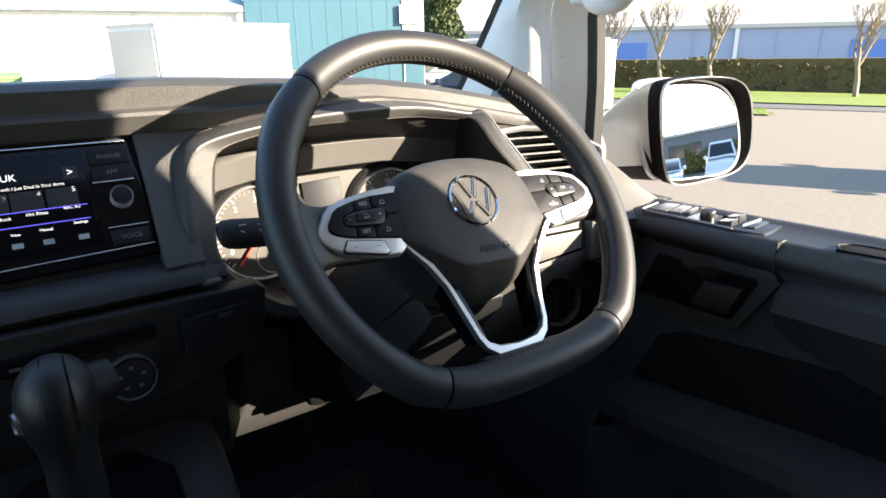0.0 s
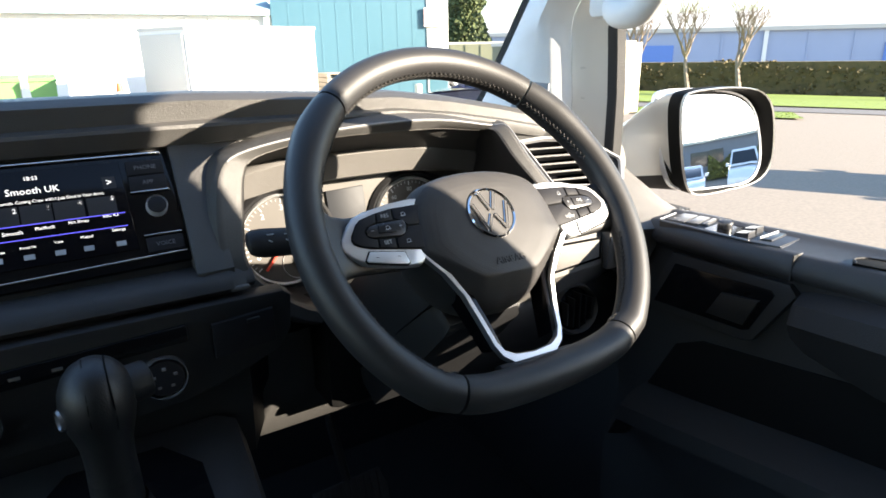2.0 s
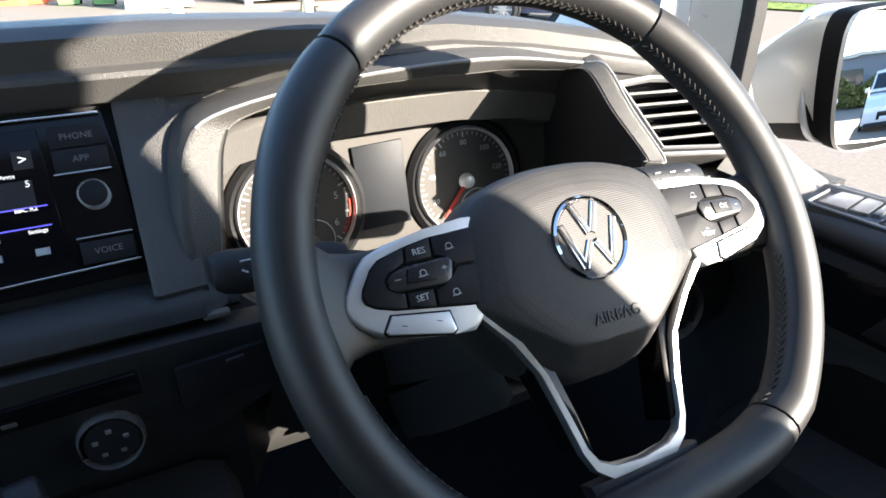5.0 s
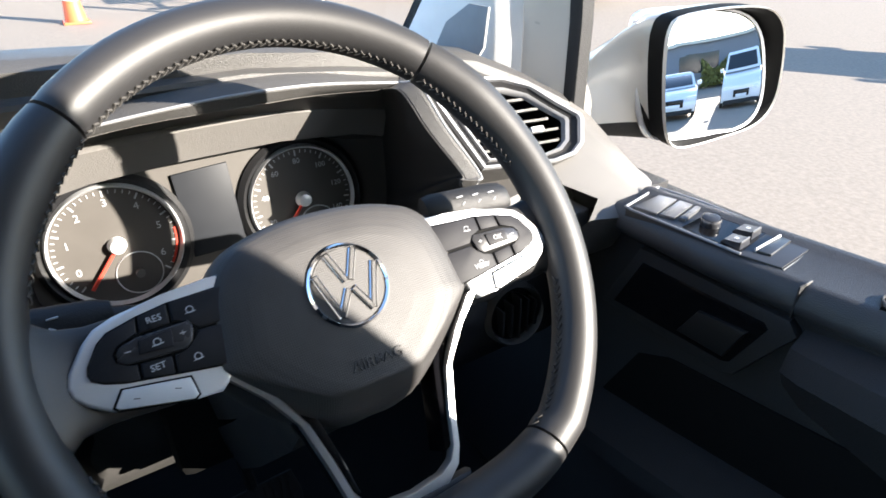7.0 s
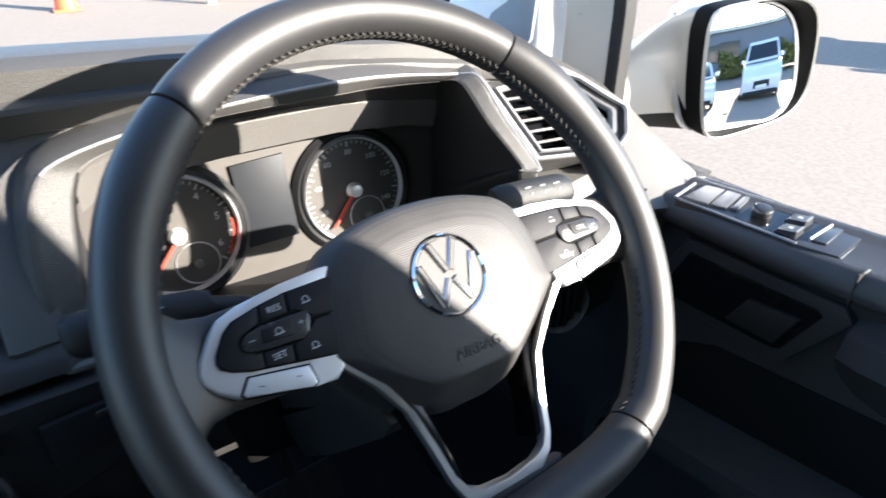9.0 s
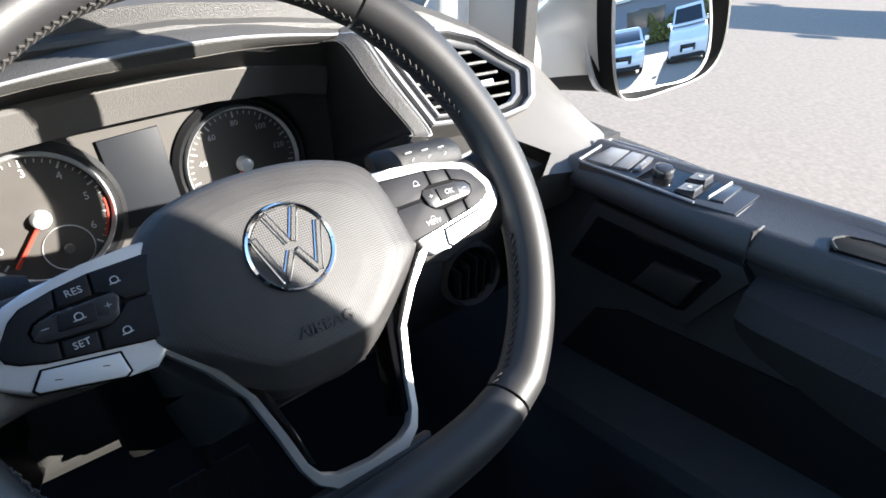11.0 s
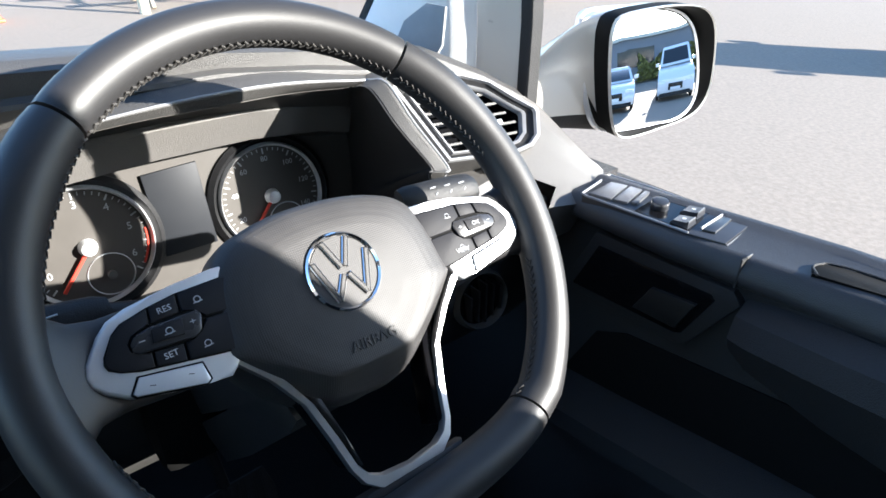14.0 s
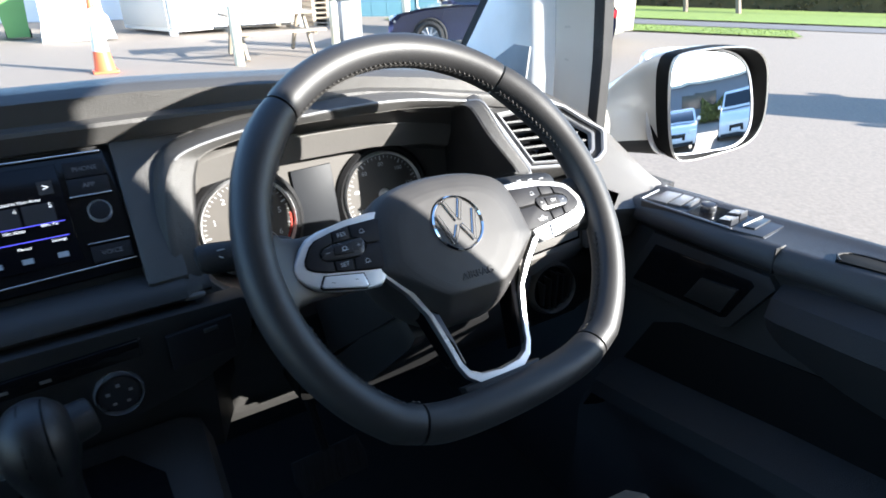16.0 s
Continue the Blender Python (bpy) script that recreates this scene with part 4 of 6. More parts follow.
part("vent_cup", cyl((0.607, 0.585, 1.208), (0.607, 0.60, 1.205), 0.031, sides=32), PIANO, sv)
for i in range(-2, 3):
    part("slat", box(0.607 + i * 0.011 - 0.001, 0.607 + i * 0.011 + 0.001, 0.574, 0.592, 1.208 - 0.026 + abs(i) * 0.005, 1.208 + 0.026 - abs(i) * 0.005), DASH_DARK, sv)
# corner trim between dash and door window
part("corner_trim", strip([[(0.655, 0.605, 1.352), (0.690, 0.560, 1.336), (0.668, 0.548, 1.322), (0.66, 0.585, 1.27)], [(0.700, 0.62, 1.375), (0.742, 0.552, 1.334), (0.70, 0.535, 1.322), (0.69, 0.56, 1.27)], [(0.728, 0.655, 1.395), (0.760, 0.570, 1.338), (0.75, 0.54, 1.322), (0.75, 0.56, 1.27)], [(0.775, 0.70, 1.390), (0.775, 0.585, 1.338), (0.775, 0.54, 1.322), (0.80, 0.56, 1.27)], [(0.81, 0.735, 1.385), (0.79, 0.60, 1.335), (0.79, 0.54, 1.318), (0.82, 0.56, 1.27)]]), DASH_GREY, dash, "grey corner trim at the window")

# ---- gear selector and console ----
gear = thing("gear_selector", "black automatic gear lever with leather gaiter", "gear lever", (0.03, 0.47, 1.15))
gc = Vector((0.031, 0.455, 1.327))
knob_loops = []
for z, r in ((-0.062, 0.0170), (-0.046, 0.0168), (-0.034, 0.0178), (-0.026, 0.0198), (-0.018, 0.0222), (-0.008, 0.0240), (0.002, 0.0245), (0.011, 0.0232), (0.019, 0.0200), (0.025, 0.0155), (0.029, 0.0095), (0.0305, 0.003)):
    knob_loops.append([(gc.x + r * math.cos(a), gc.y + 1.16 * r * math.sin(a), gc.z + z) for a in (2 * math.pi * j / 32 for j in range(32))])
part("knob", loft(knob_loops), KNOB, gear, "black leather gear knob")
for off in (-0.006, 0.010):
    part("knob_seam", tube([gc + Vector((off * (1.0 - 0.15 * abs(math.sin(a))), -0.0276 * math.cos(a) * 0.99, 0.0300 * math.sin(a))) for a in (radians(-50 + 150 * i / 18) for i in range(19))], 0.0006, 6), MATT, gear)
part("release_button", cyl(gc + Vector((0.012, 0.004, 0.001)), gc + Vector((0.0345, 0.010, 0.002)), 0.0150, 0.0140, 28, 0.003), DASH_DARK, gear, "black release button")
part("knob_badge", ring(gc + Vector((-0.0215, -0.006, -0.006)), (-1, -0.25, 0), 0.0085, 0.0060, 0.004, 28), RING, gear, "dull metal ring")
part("stem", cyl(gc + Vector((0, 0, -0.088)), gc + Vector((0, 0, -0.058)), 0.0178, 0.0172), DASH_DARK, gear)
gc = gc - Vector((0, 0, 0.015))
gait = []
for i in range(8):
    t = i / 7
    gait.append([(gc.x + (0.020 + 0.050 * t ** 1.4 + 0.004 * math.sin(a * 6 + i * 1.3) * t) * math.cos(a), gc.y + 0.01 * t + (0.020 + 0.055 * t ** 1.4 + 0.004 * math.sin(a * 6 + i * 1.3) * t) * math.sin(a), gc.z - 0.072 - 0.085 * t) for a in (2 * math.pi * j / 30 for j in range(30))])
part("gaiter", loft(gait, caps=False), DASH_DARK, gear, "soft black leather gaiter")
cons = thing("centre_console", "dark plastic centre console around the gear lever", "console", (0.03, 0.5, 0.9))
part("console_body", loft([[(0.03 - w, 0.33, z0), (0.03 + w, 0.33, z0), (0.03 + w + 0.01, 0.60, z1), (0.03 - w - 0.01, 0.60, z1)] for w, z0, z1 in ((0.115, 0.9, 0.9), (0.112, 1.10, 1.16), (0.104, 1.125, 1.19), (0.085, 1.135, 1.20))]), DASH_MID, cons, "dark grey console body")
part("console_inset", prism([(-0.075, 0.0), (0.075, 0.0), (0.07, 0.20), (0.04, 0.235), (-0.04, 0.235), (-0.07, 0.20)], 0, 0.004, 0.002, m=frame_at((0.03, 0.345, 1.142), (1, 0, 0), (0, -0.235, 0.97))), PIANO, cons, "gloss black inset")
for text, x, y in (("P", -0.032, 0.425), ("R", -0.030, 0.405), ("N", -0.028, 0.385)):
    lettering("gear_letter", text, 0.009, frame_at((x, y, 1.1475 + (y - 0.345) * 0.242), (1, 0, 0), (0, -0.235, 0.97)), MARK, cons, "white gear letter")

# ---- pedal and footwell ----
ped = thing("brake_pedal", "black ribbed rubber brake pedal", "pedal", (0.35, 0.76, 0.88))
PM = frame_at((0.328, 0.76, 0.888), (1, 0, 0.05), (0, -0.75, 0.66))
part("pedal_pad", prism([(-0.055, -0.025), (0.055, -0.025), (0.06, 0.0), (0.055, 0.03), (-0.055, 0.03), (-0.06, 0.0)], -0.012, 0, 0.003, m=PM), RUBBER, ped)
for i in range(9):
    part("rib", bar((-0.05 + i * 0.0115, -0.02), (-0.042 + i * 0.0115, 0.026), 0.004, -0.001, 0.003), RUBBER, ped, m=PM)
part("pedal_arm", tube([(0.328, 0.772, 0.885), (0.325, 0.83, 0.98), (0.32, 0.85, 1.10)], 0.008, 8), DASH_DARK, ped)

# ---- driver's door ----
door = thing("driver_door", "dark plastic driver's door with switch panel and storage bin", "car door", (0.76, 0.2, 1.1))
YS = [0.60, 0.55, 0.50, 0.45, 0.43, 0.40, 0.35, 0.30, 0.25, 0.20, 0.15, 0.0, -0.14]


def ledge(y):
    t = min(1, max(0, (0.55 - y) / 0.27))
    return 0.752 + 0.045 * t


def bow(y):
    return 0.17 * max(0.0, 0.43 - y)


part("door_top", loft([[(0.712 + bow(y) * 0.5, y, 1.300), (0.704 + bow(y) * 0.7, y, 1.304), (0.699 + bow(y) * 0.8, y, 1.309), (0.697 + bow(y) * 0.9, y, 1.316), (0.6985 + bow(y), y, 1.3235), (0.703 + bow(y), y, 1.3300), (0.710 + bow(y), y, 1.3325), (ledge(y) - 0.010, y, 1.3338), (ledge(y) - 0.004, y, 1.3378), (ledge(y) + 0.004, y, 1.3380), (ledge(y) + 0.020, y, 1.322), (0.83, y, 1.30), (0.83, y, 1.28), (0.74, y, 1.28)] for y in YS[1:]]), DOOR_SKYLIT, door, "dark plastic door top with sky sheen in its colour")
part("door_card", loft([[(0.712 + bow(y) * 0.5, y, 1.301), (0.722, y, 1.29), (0.722, y, 1.16), (0.722, y, 1.02), (0.70, y, 0.95), (0.70, y, 0.70), (0.85, y, 0.70), (0.85, y, 1.301)] for y in YS]), DOOR, door, "dark plastic door card")
part("door_seam", box(0.7085, 0.7215, 0.3535, 0.3550, 1.302, 1.3328), RUBBER, door)
part("seam_edge", box(0.7160, 0.7260, 0.3530, 0.3550, 1.3310, 1.3332, 0.0006), DASH_GREY, door)


def yz_prism(poly, x_in, x_out, bevel=0.0):
    """An outline in y, z, thick from x_in (towards the cab) to x_out."""
    m = Matrix(((0, 0, -1, x_out), (1, 0, 0, 0), (0, 1, 0, 0), (0, 0, 0, 1)))
    return prism(poly, 0, x_out - x_in, bevel, m=m)


part("handle_surround", yz_prism([(0.556, 1.205), (0.515, 1.292), (0.355, 1.297), (0.345, 1.285), (0.388, 1.214), (0.40, 1.208)], 0.7115, 0.723, 0.003), DOOR, door)
# raised black plate; its colour stands in for the shaded handle hollow
part("recess_shade", yz_prism([(0.537, 1.215), (0.508, 1.278), (0.374, 1.284), (0.369, 1.279), (0.394, 1.226), (0.402, 1.222)], 0.7105, 0.7125, 0.001), PIANO, door, "black plate for the shaded door handle recess")
part("door_handle", yz_prism([(0.452, 1.228), (0.434, 1.262), (0.384, 1.268), (0.400, 1.230)], 0.706, 0.711, 0.002), DASH_DARK, door, "dark plastic door handle")
part("arm_pad", loft([[(0.722, y, z1), (0.705 - 0.012 * s, y, z1 - 0.012), (0.700 - 0.016 * s, y, z1 - 0.035), (0.712, y, z0)] for y, z1, z0, s in ((0.345, 1.290, 1.235, 0.0), (0.325, 1.296, 1.222, 0.7), (0.25, 1.302, 1.206, 1), (0.10, 1.31, 1.19, 1), (-0.12, 1.31, 1.18, 1))], closed=False), DOOR, door, "padded dark armrest")
part("bin_ledge", loft([[(0.722, y, z), (0.690, y, z - 0.008), (0.668, y, z - 0.022), (0.664, y, z - 0.045), (0.700, y, z - 0.06), (0.722, y, z - 0.06)] for y, z in ((0.56, 1.045), (0.545, 1.078), (0.45, 1.092), (0.30, 1.118), (0.10, 1.145), (-0.12, 1.16))]), DOOR, door, "dark rim of the door bin")
# flat near-black sheet on the card paints the shade inside the bin
part("bin_shade", yz_prism([(0.545, 1.070), (0.50, 1.160), (0.46, 1.180), (0.22, 1.214), (-0.1, 1.20), (-0.1, 1.10), (0.20, 1.12)], 0.7195, 0.7225, 0.001), MATT, door, "black sheet for the shade in the storage bin mouth")
sw = part("switch_panel", prism([(0.700, 0.531), (0.706, 0.465), (0.712, 0.410), (0.722, 0.378), (0.774, 0.383), (0.774, 0.456), (0.766, 0.546)], 1.326, 1.3345, 0.001), SWITCH, door, "satin dark switch panel")
# pale tubes paint the highlights on the panel's near and far edges
part("panel_glint", tube([(0.767, 0.547, 1.3348), (0.702, 0.533, 1.3348), (0.7005, 0.526, 1.3348), (0.7070, 0.465, 1.3348), (0.7125, 0.411, 1.3348)], 0.0014, 8), TRIM, sw, "pale panel edge with its highlight in the colour")
part("panel_glint", tube([(0.7675, 0.547, 1.3340), (0.7740, 0.500, 1.3345), (0.7755, 0.440, 1.3350)], 0.0016, 8), TRIM, sw, "pale bar for the sunlit rim at the far panel edge")
for poly in ([(0.7045, 0.526), (0.7475, 0.530), (0.7540, 0.512), (0.7110, 0.502)], [(0.7120, 0.500), (0.7560, 0.510), (0.7600, 0.496), (0.7180, 0.486)], [(0.7210, 0.484), (0.7600, 0.493), (0.7600, 0.487), (0.7240, 0.478)]):
    part("switch", prism(poly[::-1], 1.3345, 1.3375, 0.001), SWITCH_GREY, sw, "grey door switch")
part("switch_well", prism([(0.7120, 0.472), (0.7120, 0.450), (0.7165, 0.413), (0.7660, 0.421), (0.7680, 0.478)], 1.3345, 1.3351, 0), PIANO, sw, "dark well round the switches", smooth=False)
knob = part("mirror_knob", cyl((0.737, 0.460, 1.334), (0.7356, 0.4593, 1.3445), 0.0094, 0.0086, 32, 0.002), SWITCH, sw, "round mirror adjuster knob")
part("knob_collar", ring((0.7360, 0.4595, 1.3415), (-0.14, -0.07, 1), 0.0094, 0.0084, 0.0026, 36), RING, knob, "bright knob collar")
for x, y in ((0.726, 0.425), (0.752, 0.431)):
    lift = part("window_switch", loft([[(x - 0.009, y + 0.010, 1.335), (x + 0.009, y + 0.012, 1.335), (x + 0.009, y - 0.008, 1.335), (x - 0.009, y - 0.010, 1.335)], [(x - 0.008, y + 0.007, 1.3385), (x + 0.008, y + 0.009, 1.3385), (x + 0.008, y - 0.007, 1.3415), (x - 0.008, y - 0.009, 1.3415)]]), SWITCH, sw, "window lift switch")
    part("switch_lip", bar((x - 0.008, y - 0.0085), (x + 0.008, y - 0.0065), 0.0018, 1.3405, 1.3425), SWITCH_GREY, lift)
    part("switch_mark", cyl((x, y, 1.3395), (x, y, 1.3404), 0.0022, sides=14), MARK, lift)
lock = part("lock_switch", prism([(0.731, 0.394), (0.769, 0.399), (0.769, 0.408), (0.727, 0.405)][::-1], 1.3345, 1.3368, 0.0008), SWITCH, sw)
part("lock_line", bar((0.7265, 0.4065), (0.7690, 0.4095), 0.0016, 1.3345, 1.3382), MARK, lock)
part("panel_seam", bar((0.7215, 0.3765), (0.7740, 0.3815), 0.0012, 1.330, 1.3335), SWITCH_GREY, door)
# no hollow is cut: a black slab paints the grip slot's shade
grip = part("grip_shade", prism([(0.730, 0.304), (0.742, 0.3085), (0.752, 0.3065), (0.760, 0.298), (0.768, 0.262), (0.782, 0.10), (0.782, -0.10), (0.760, -0.10), (0.756, 0.10), (0.744, 0.252)], 1.331, 1.3347, 0.0006), MATT, door, "black slab for the shade in the grip recess")
part("grip_lip", tube(smooth_path([(0.731, 0.300, 1.3352), (0.742, 0.3085, 1.3352), (0.752, 0.3065, 1.3352), (0.760, 0.298, 1.3352), (0.768, 0.262, 1.3352), (0.782, 0.10, 1.3352)], 5), 0.0012, 8), DOOR, grip)

# ---- door mirror ----
mir = thing("door_mirror", "pale beige door mirror with black rim and clear glass", "wing mirror", (0.95, 0.72, 1.40))
MM = frame_at((0.985, 0.640, 1.402), (0.985, -0.06, 0.03), (-0.08, -0.99, -0.02))
OUT = smooth_path([(-0.138, 0.066, 0), (-0.118, 0.082, 0), (-0.04, 0.088, 0), (0.03, 0.088, 0), (0.078, 0.080, 0), (0.104, 0.058, 0), (0.113, 0.022, 0), (0.114, -0.022, 0), (0.107, -0.052, 0), (0.088, -0.074, 0), (0.055, -0.086, 0), (0.0, -0.091, 0), (-0.060, -0.094, 0), (-0.104, -0.092, 0), (-0.126, -0.080, 0), (-0.138, -0.048, 0), (-0.143, 0.0, 0), (-0.143, 0.042, 0)], 3, True)
OUT = [Vector((p.x * (0.80 if p.x < 0 else 1.0) + 0.003, p.y * (0.95 if p.y < 0 else 1.0), 0)) for p in OUT]
OUT = [Vector((p.x - 0.16 * p.y, p.y - 0.055 * p.x, 0)) for p in OUT]
ol = lambda k, z, dx=0, dy=0: [(p.x * k + dx, p.y * k + dy, z) for p in OUT]
part("rim_side", loft([ol(0.985, -0.026), ol(0.992, -0.024), ol(0.997, 0.0)], caps=False), MATT, mir, "black outer side of the rim", m=MM)


def shell_row(p):
    """From the rim back and inward to the root at the door."""
    start = MM @ Vector((p.x * 0.965, p.y * 0.975, -0.024))
    a = math.atan2(p.y, p.x)
    w = (math.cos(a) + 1) / 2
    bend = start + Vector((-0.015 - 0.02 * w, 0.025 + 0.13 * w, 0.004 * math.sin(a)))
    end = Vector((0.762, 0.745 + 0.022 * math.cos(a), 1.362 + 0.026 * math.sin(a)))
    return [start * (1 - k) ** 2 + bend * 2 * k * (1 - k) + end * k * k for k in (i / 14 for i in range(15))]


low = [i for i, p in enumerate(OUT) if p.y < -0.052]
first = min(i for i in low)
turned = [OUT[(first + i) % len(OUT)] for i in range(len(OUT) + 1)]
base_count = len(low)
part("mirror_base", loft([shell_row(p) for p in turned[:base_count + 1]], closed=False), RUBBER, mir, "black lower mirror shell")
part("shell", loft([shell_row(p) for p in turned[base_count:]], closed=False), PAINT, mir, "pale beige painted mirror shell")
part("bezel", loft([ol(0.997, 0.0), ol(0.997, 0.003), ol(0.990, 0.005), ol(0.975, 0.003)], caps=False), PAINT, mir, "pale bright mirror lip", m=MM)
part("inner_rim", loft([ol(0.975, 0.003), ol(0.94, -0.004, -0.003), ol(0.90, -0.045, -0.008), ol(0.5, -0.075, -0.010)], caps=False), MATT, mir, "black inner rim", m=MM)
GN = Vector((-0.20, -0.97, 0.136)).normalized()
GMM = frame_at((0.977, 0.660, 1.402), (0.985, -0.20, -0.02), GN)
rings = [[((p.x * 0.92 - 0.006) * k, p.y * 0.92 * k, -(p.x ** 2 + p.y ** 2) * k * k * 0.75 / 2.6) for p in OUT] for k in (1.0, 0.85, 0.7, 0.5, 0.3, 0.1, 0.01)]
part("glass_edge", loft([[(x * s, y * s, z + h) for x, y, z in rings[0]] for s, h in ((1.045, -0.006), (1.045, 0.001), (1.03, 0.0025), (1.0, 0.001))], caps=False), SATIN, mir, "bright edge round the glass", m=GMM)
part("glass", loft([[(x, y, z - 0.004) for x, y, z in rings[0]]] + rings), MIRROR, mir, "clear convex mirror glass", m=GMM)

# ---- grab handle ----
gh = thing("grab_handle", "pale grey grab handle on the A pillar", "grab handle", (0.70, 0.70, 1.63))
gp = smooth_path([(0.725, 0.668, 1.618), (0.690, 0.628, 1.602), (0.666, 0.588, 1.595), (0.657, 0.550, 1.601), (0.650, 0.512, 1.638), (0.645, 0.478, 1.688), (0.640, 0.445, 1.745), (0.638, 0.425, 1.785), (0.660, 0.415, 1.80)], 6)
part("handle_bar", tube(gp, 0.0145, 16, up=(1, 0, 0), squash=1.3), PILLAR, gh)
part("handle_foot", box(0.690, 0.725, 0.618, 0.680, 1.592, 1.632, 0.010), PILLAR, gh)

# ---- driver's seat edge ----
seat = thing("driver_seat", "beige leather driver's seat with red piping", "car seat", (0.5, -0.1, 0.7))
part("cushion", loft([[(0.18, y, 0.75), (0.17, y, 0.84 + d), (0.24, y, 0.87 + d), (0.46, y, 0.88 + d), (0.52, y, 0.945 + d), (0.56, y, 0.972 + d), (0.61, y, 0.965 + d), (0.66, y, 0.90 + d), (0.67, y, 0.75)] for y, d in ((-0.28, -0.05), (0.0, -0.04), (0.22, 0.0), (0.34, 0.03), (0.39, 0.035), (0.42, 0.015), (0.435, -0.04), (0.437, -0.10))]), SEAT, seat, "beige leather cushion")
part("piping", tube(smooth_path([(0.505, 0.22, 0.94), (0.508, 0.34, 0.965), (0.510, 0.39, 0.968), (0.515, 0.424, 0.950), (0.52, 0.441, 0.90)], 5), 0.006, 8), SEAT_RED, seat, "dark red piping")

# ---- yard and surroundings ----
HEDGE = material("brown-green hedge", (0.055, 0.065, 0.025), 0.9, vary=0.4, scale=4, tint=(0.16, 0.11, 0.05))
BARK = material("pale bark", (0.26, 0.20, 0.15), 0.9, bump=0.6, bump_scale=30, scale=5)
CONIFER = material("dark conifer green", (0.075, 0.095, 0.035), 0.9, vary=0.4, scale=2)
CREAM = material("cream painted steel", (0.62, 0.57, 0.42), 0.6, vary=0.08, scale=2)
OLIVE = material("olive painted steel", (0.17, 0.17, 0.11), 0.6, vary=0.12, scale=2)
BLUE_CLAD = material("grey-blue cladding", (0.30, 0.36, 0.50), 0.6, vary=0.06, scale=0.5)
ROOF_GREY = material("pale roof sheet", (0.52, 0.50, 0.46), 0.6, vary=0.06, scale=0.5)
BIN_GREEN = material("green bin plastic", (0.14, 0.32, 0.10), 0.5, vary=0.12, scale=3)
CONE_RED = material("orange cone plastic", (0.85, 0.14, 0.05), 0.5, vary=0.1)
WHITE_PAINT = material("white car paint", (0.72, 0.73, 0.75), 0.25, vary=0.03, coat=0.6)
NAVY = material("dark blue car paint", (0.016, 0.022, 0.06), 0.22, vary=0.05, coat=0.8)
CAR_GLASS = material("dark car glass", (0.02, 0.025, 0.03), 0.08, vary=0.05)
TYRE = material("tyre rubber", (0.02, 0.02, 0.02), 0.85)
ALLOY = material("alloy wheel", (0.55, 0.56, 0.58), 0.3, metal=0.7, vary=0.05)
LAMP_RED = material("red lamp lens", (0.55, 0.02, 0.03), 0.2)
LAMP_WHITE = material("clear lamp lens", (0.75, 0.77, 0.8), 0.15)
TIMBER = material("weathered timber", (0.30, 0.25, 0.19), 0.85, bump=0.4, bump_scale=40, scale=8)
ROADS = material("grey road", (0.11, 0.105, 0.105), 0.9, vary=0.2, scale=1.5)
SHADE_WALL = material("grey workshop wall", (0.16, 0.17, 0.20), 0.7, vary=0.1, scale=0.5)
DARK_STEEL = material("dull grey frame paint", (0.075, 0.08, 0.085), 0.7, vary=0.15, scale=3)
GREY_STEEL = material("grey steel", (0.22, 0.23, 0.24), 0.5, metal=0.3)

ground = link(loft([[(x, -120, gz(x)), (x, 200, gz(x))] for x in (-120, -5, 0, 10, 20, 40, 200)], closed=False), "ground", TARMAC)
tagged(ground, "worn pale tarmac yard with gravelly patches", "yard", kind="structure")


def field(a, mat, name, lift, label, category):
    ob = link(loft([[(x, y, gz(x) + lift) for x, y in row] for row in a], closed=False), name, mat)
    return tagged(ob, label, category, kind="structure")


# verge, road and lawn run along the yard's far right side
ev = Vector((0.60, -0.80))  # along the road
eo = Vector((0.80, 0.60))  # away from the yard


def road_xy(s, o):
    p = Vector((16.0, 11.6)) + ev * s + eo * o
    return (p.x, p.y)


def band(o0, o1, s0, s1, n=12):
    return [[road_xy(s0 + (s1 - s0) * i / n, o) for i in range(n + 1)] for o in (o0, (o0 + o1) / 2, o1)]


field(band(0.0, 2.3, -10.0, 2.5), GRASS, "verge", 0.05, "mown grass verge beside the yard", "grass")
field(band(3.0, 5.2, -40, 60), ROADS, "road", 0.02, "grey road beyond the verge", "road")
field(band(5.3, 14.0, -45, 60), GRASS, "lawn", 0.06, "bright mown lawn before the hedge", "lawn")


def grass_tufts(o0, o1, s0, s1, count, name):
    bm = bmesh.new()
    rng = random.Random(5)
    for _ in range(count):
        x, y = road_xy(rng.uniform(s0, s1), rng.uniform(o0, o1))
        z, a, h = gz(x) + 0.04, rng.uniform(0, 6.3), rng.uniform(0.015, 0.035)
        d = Vector((math.cos(a), math.sin(a), 0)) * 0.03
        c = Vector((x, y, z))
        bm.faces.new([bm.verts.new(c - d), bm.verts.new(c + d), bm.verts.new(c + Vector((d.y, -d.x, h)))])
    return tagged(link(bm, name, GRASS, smooth=False), "short tufts of mown grass", "grass", kind="stuff")


grass_tufts(0, 2.3, -10, 2.5, 3000, "verge_grass")
grass_tufts(5.3, 10, -12, 16, 5000, "lawn_grass")


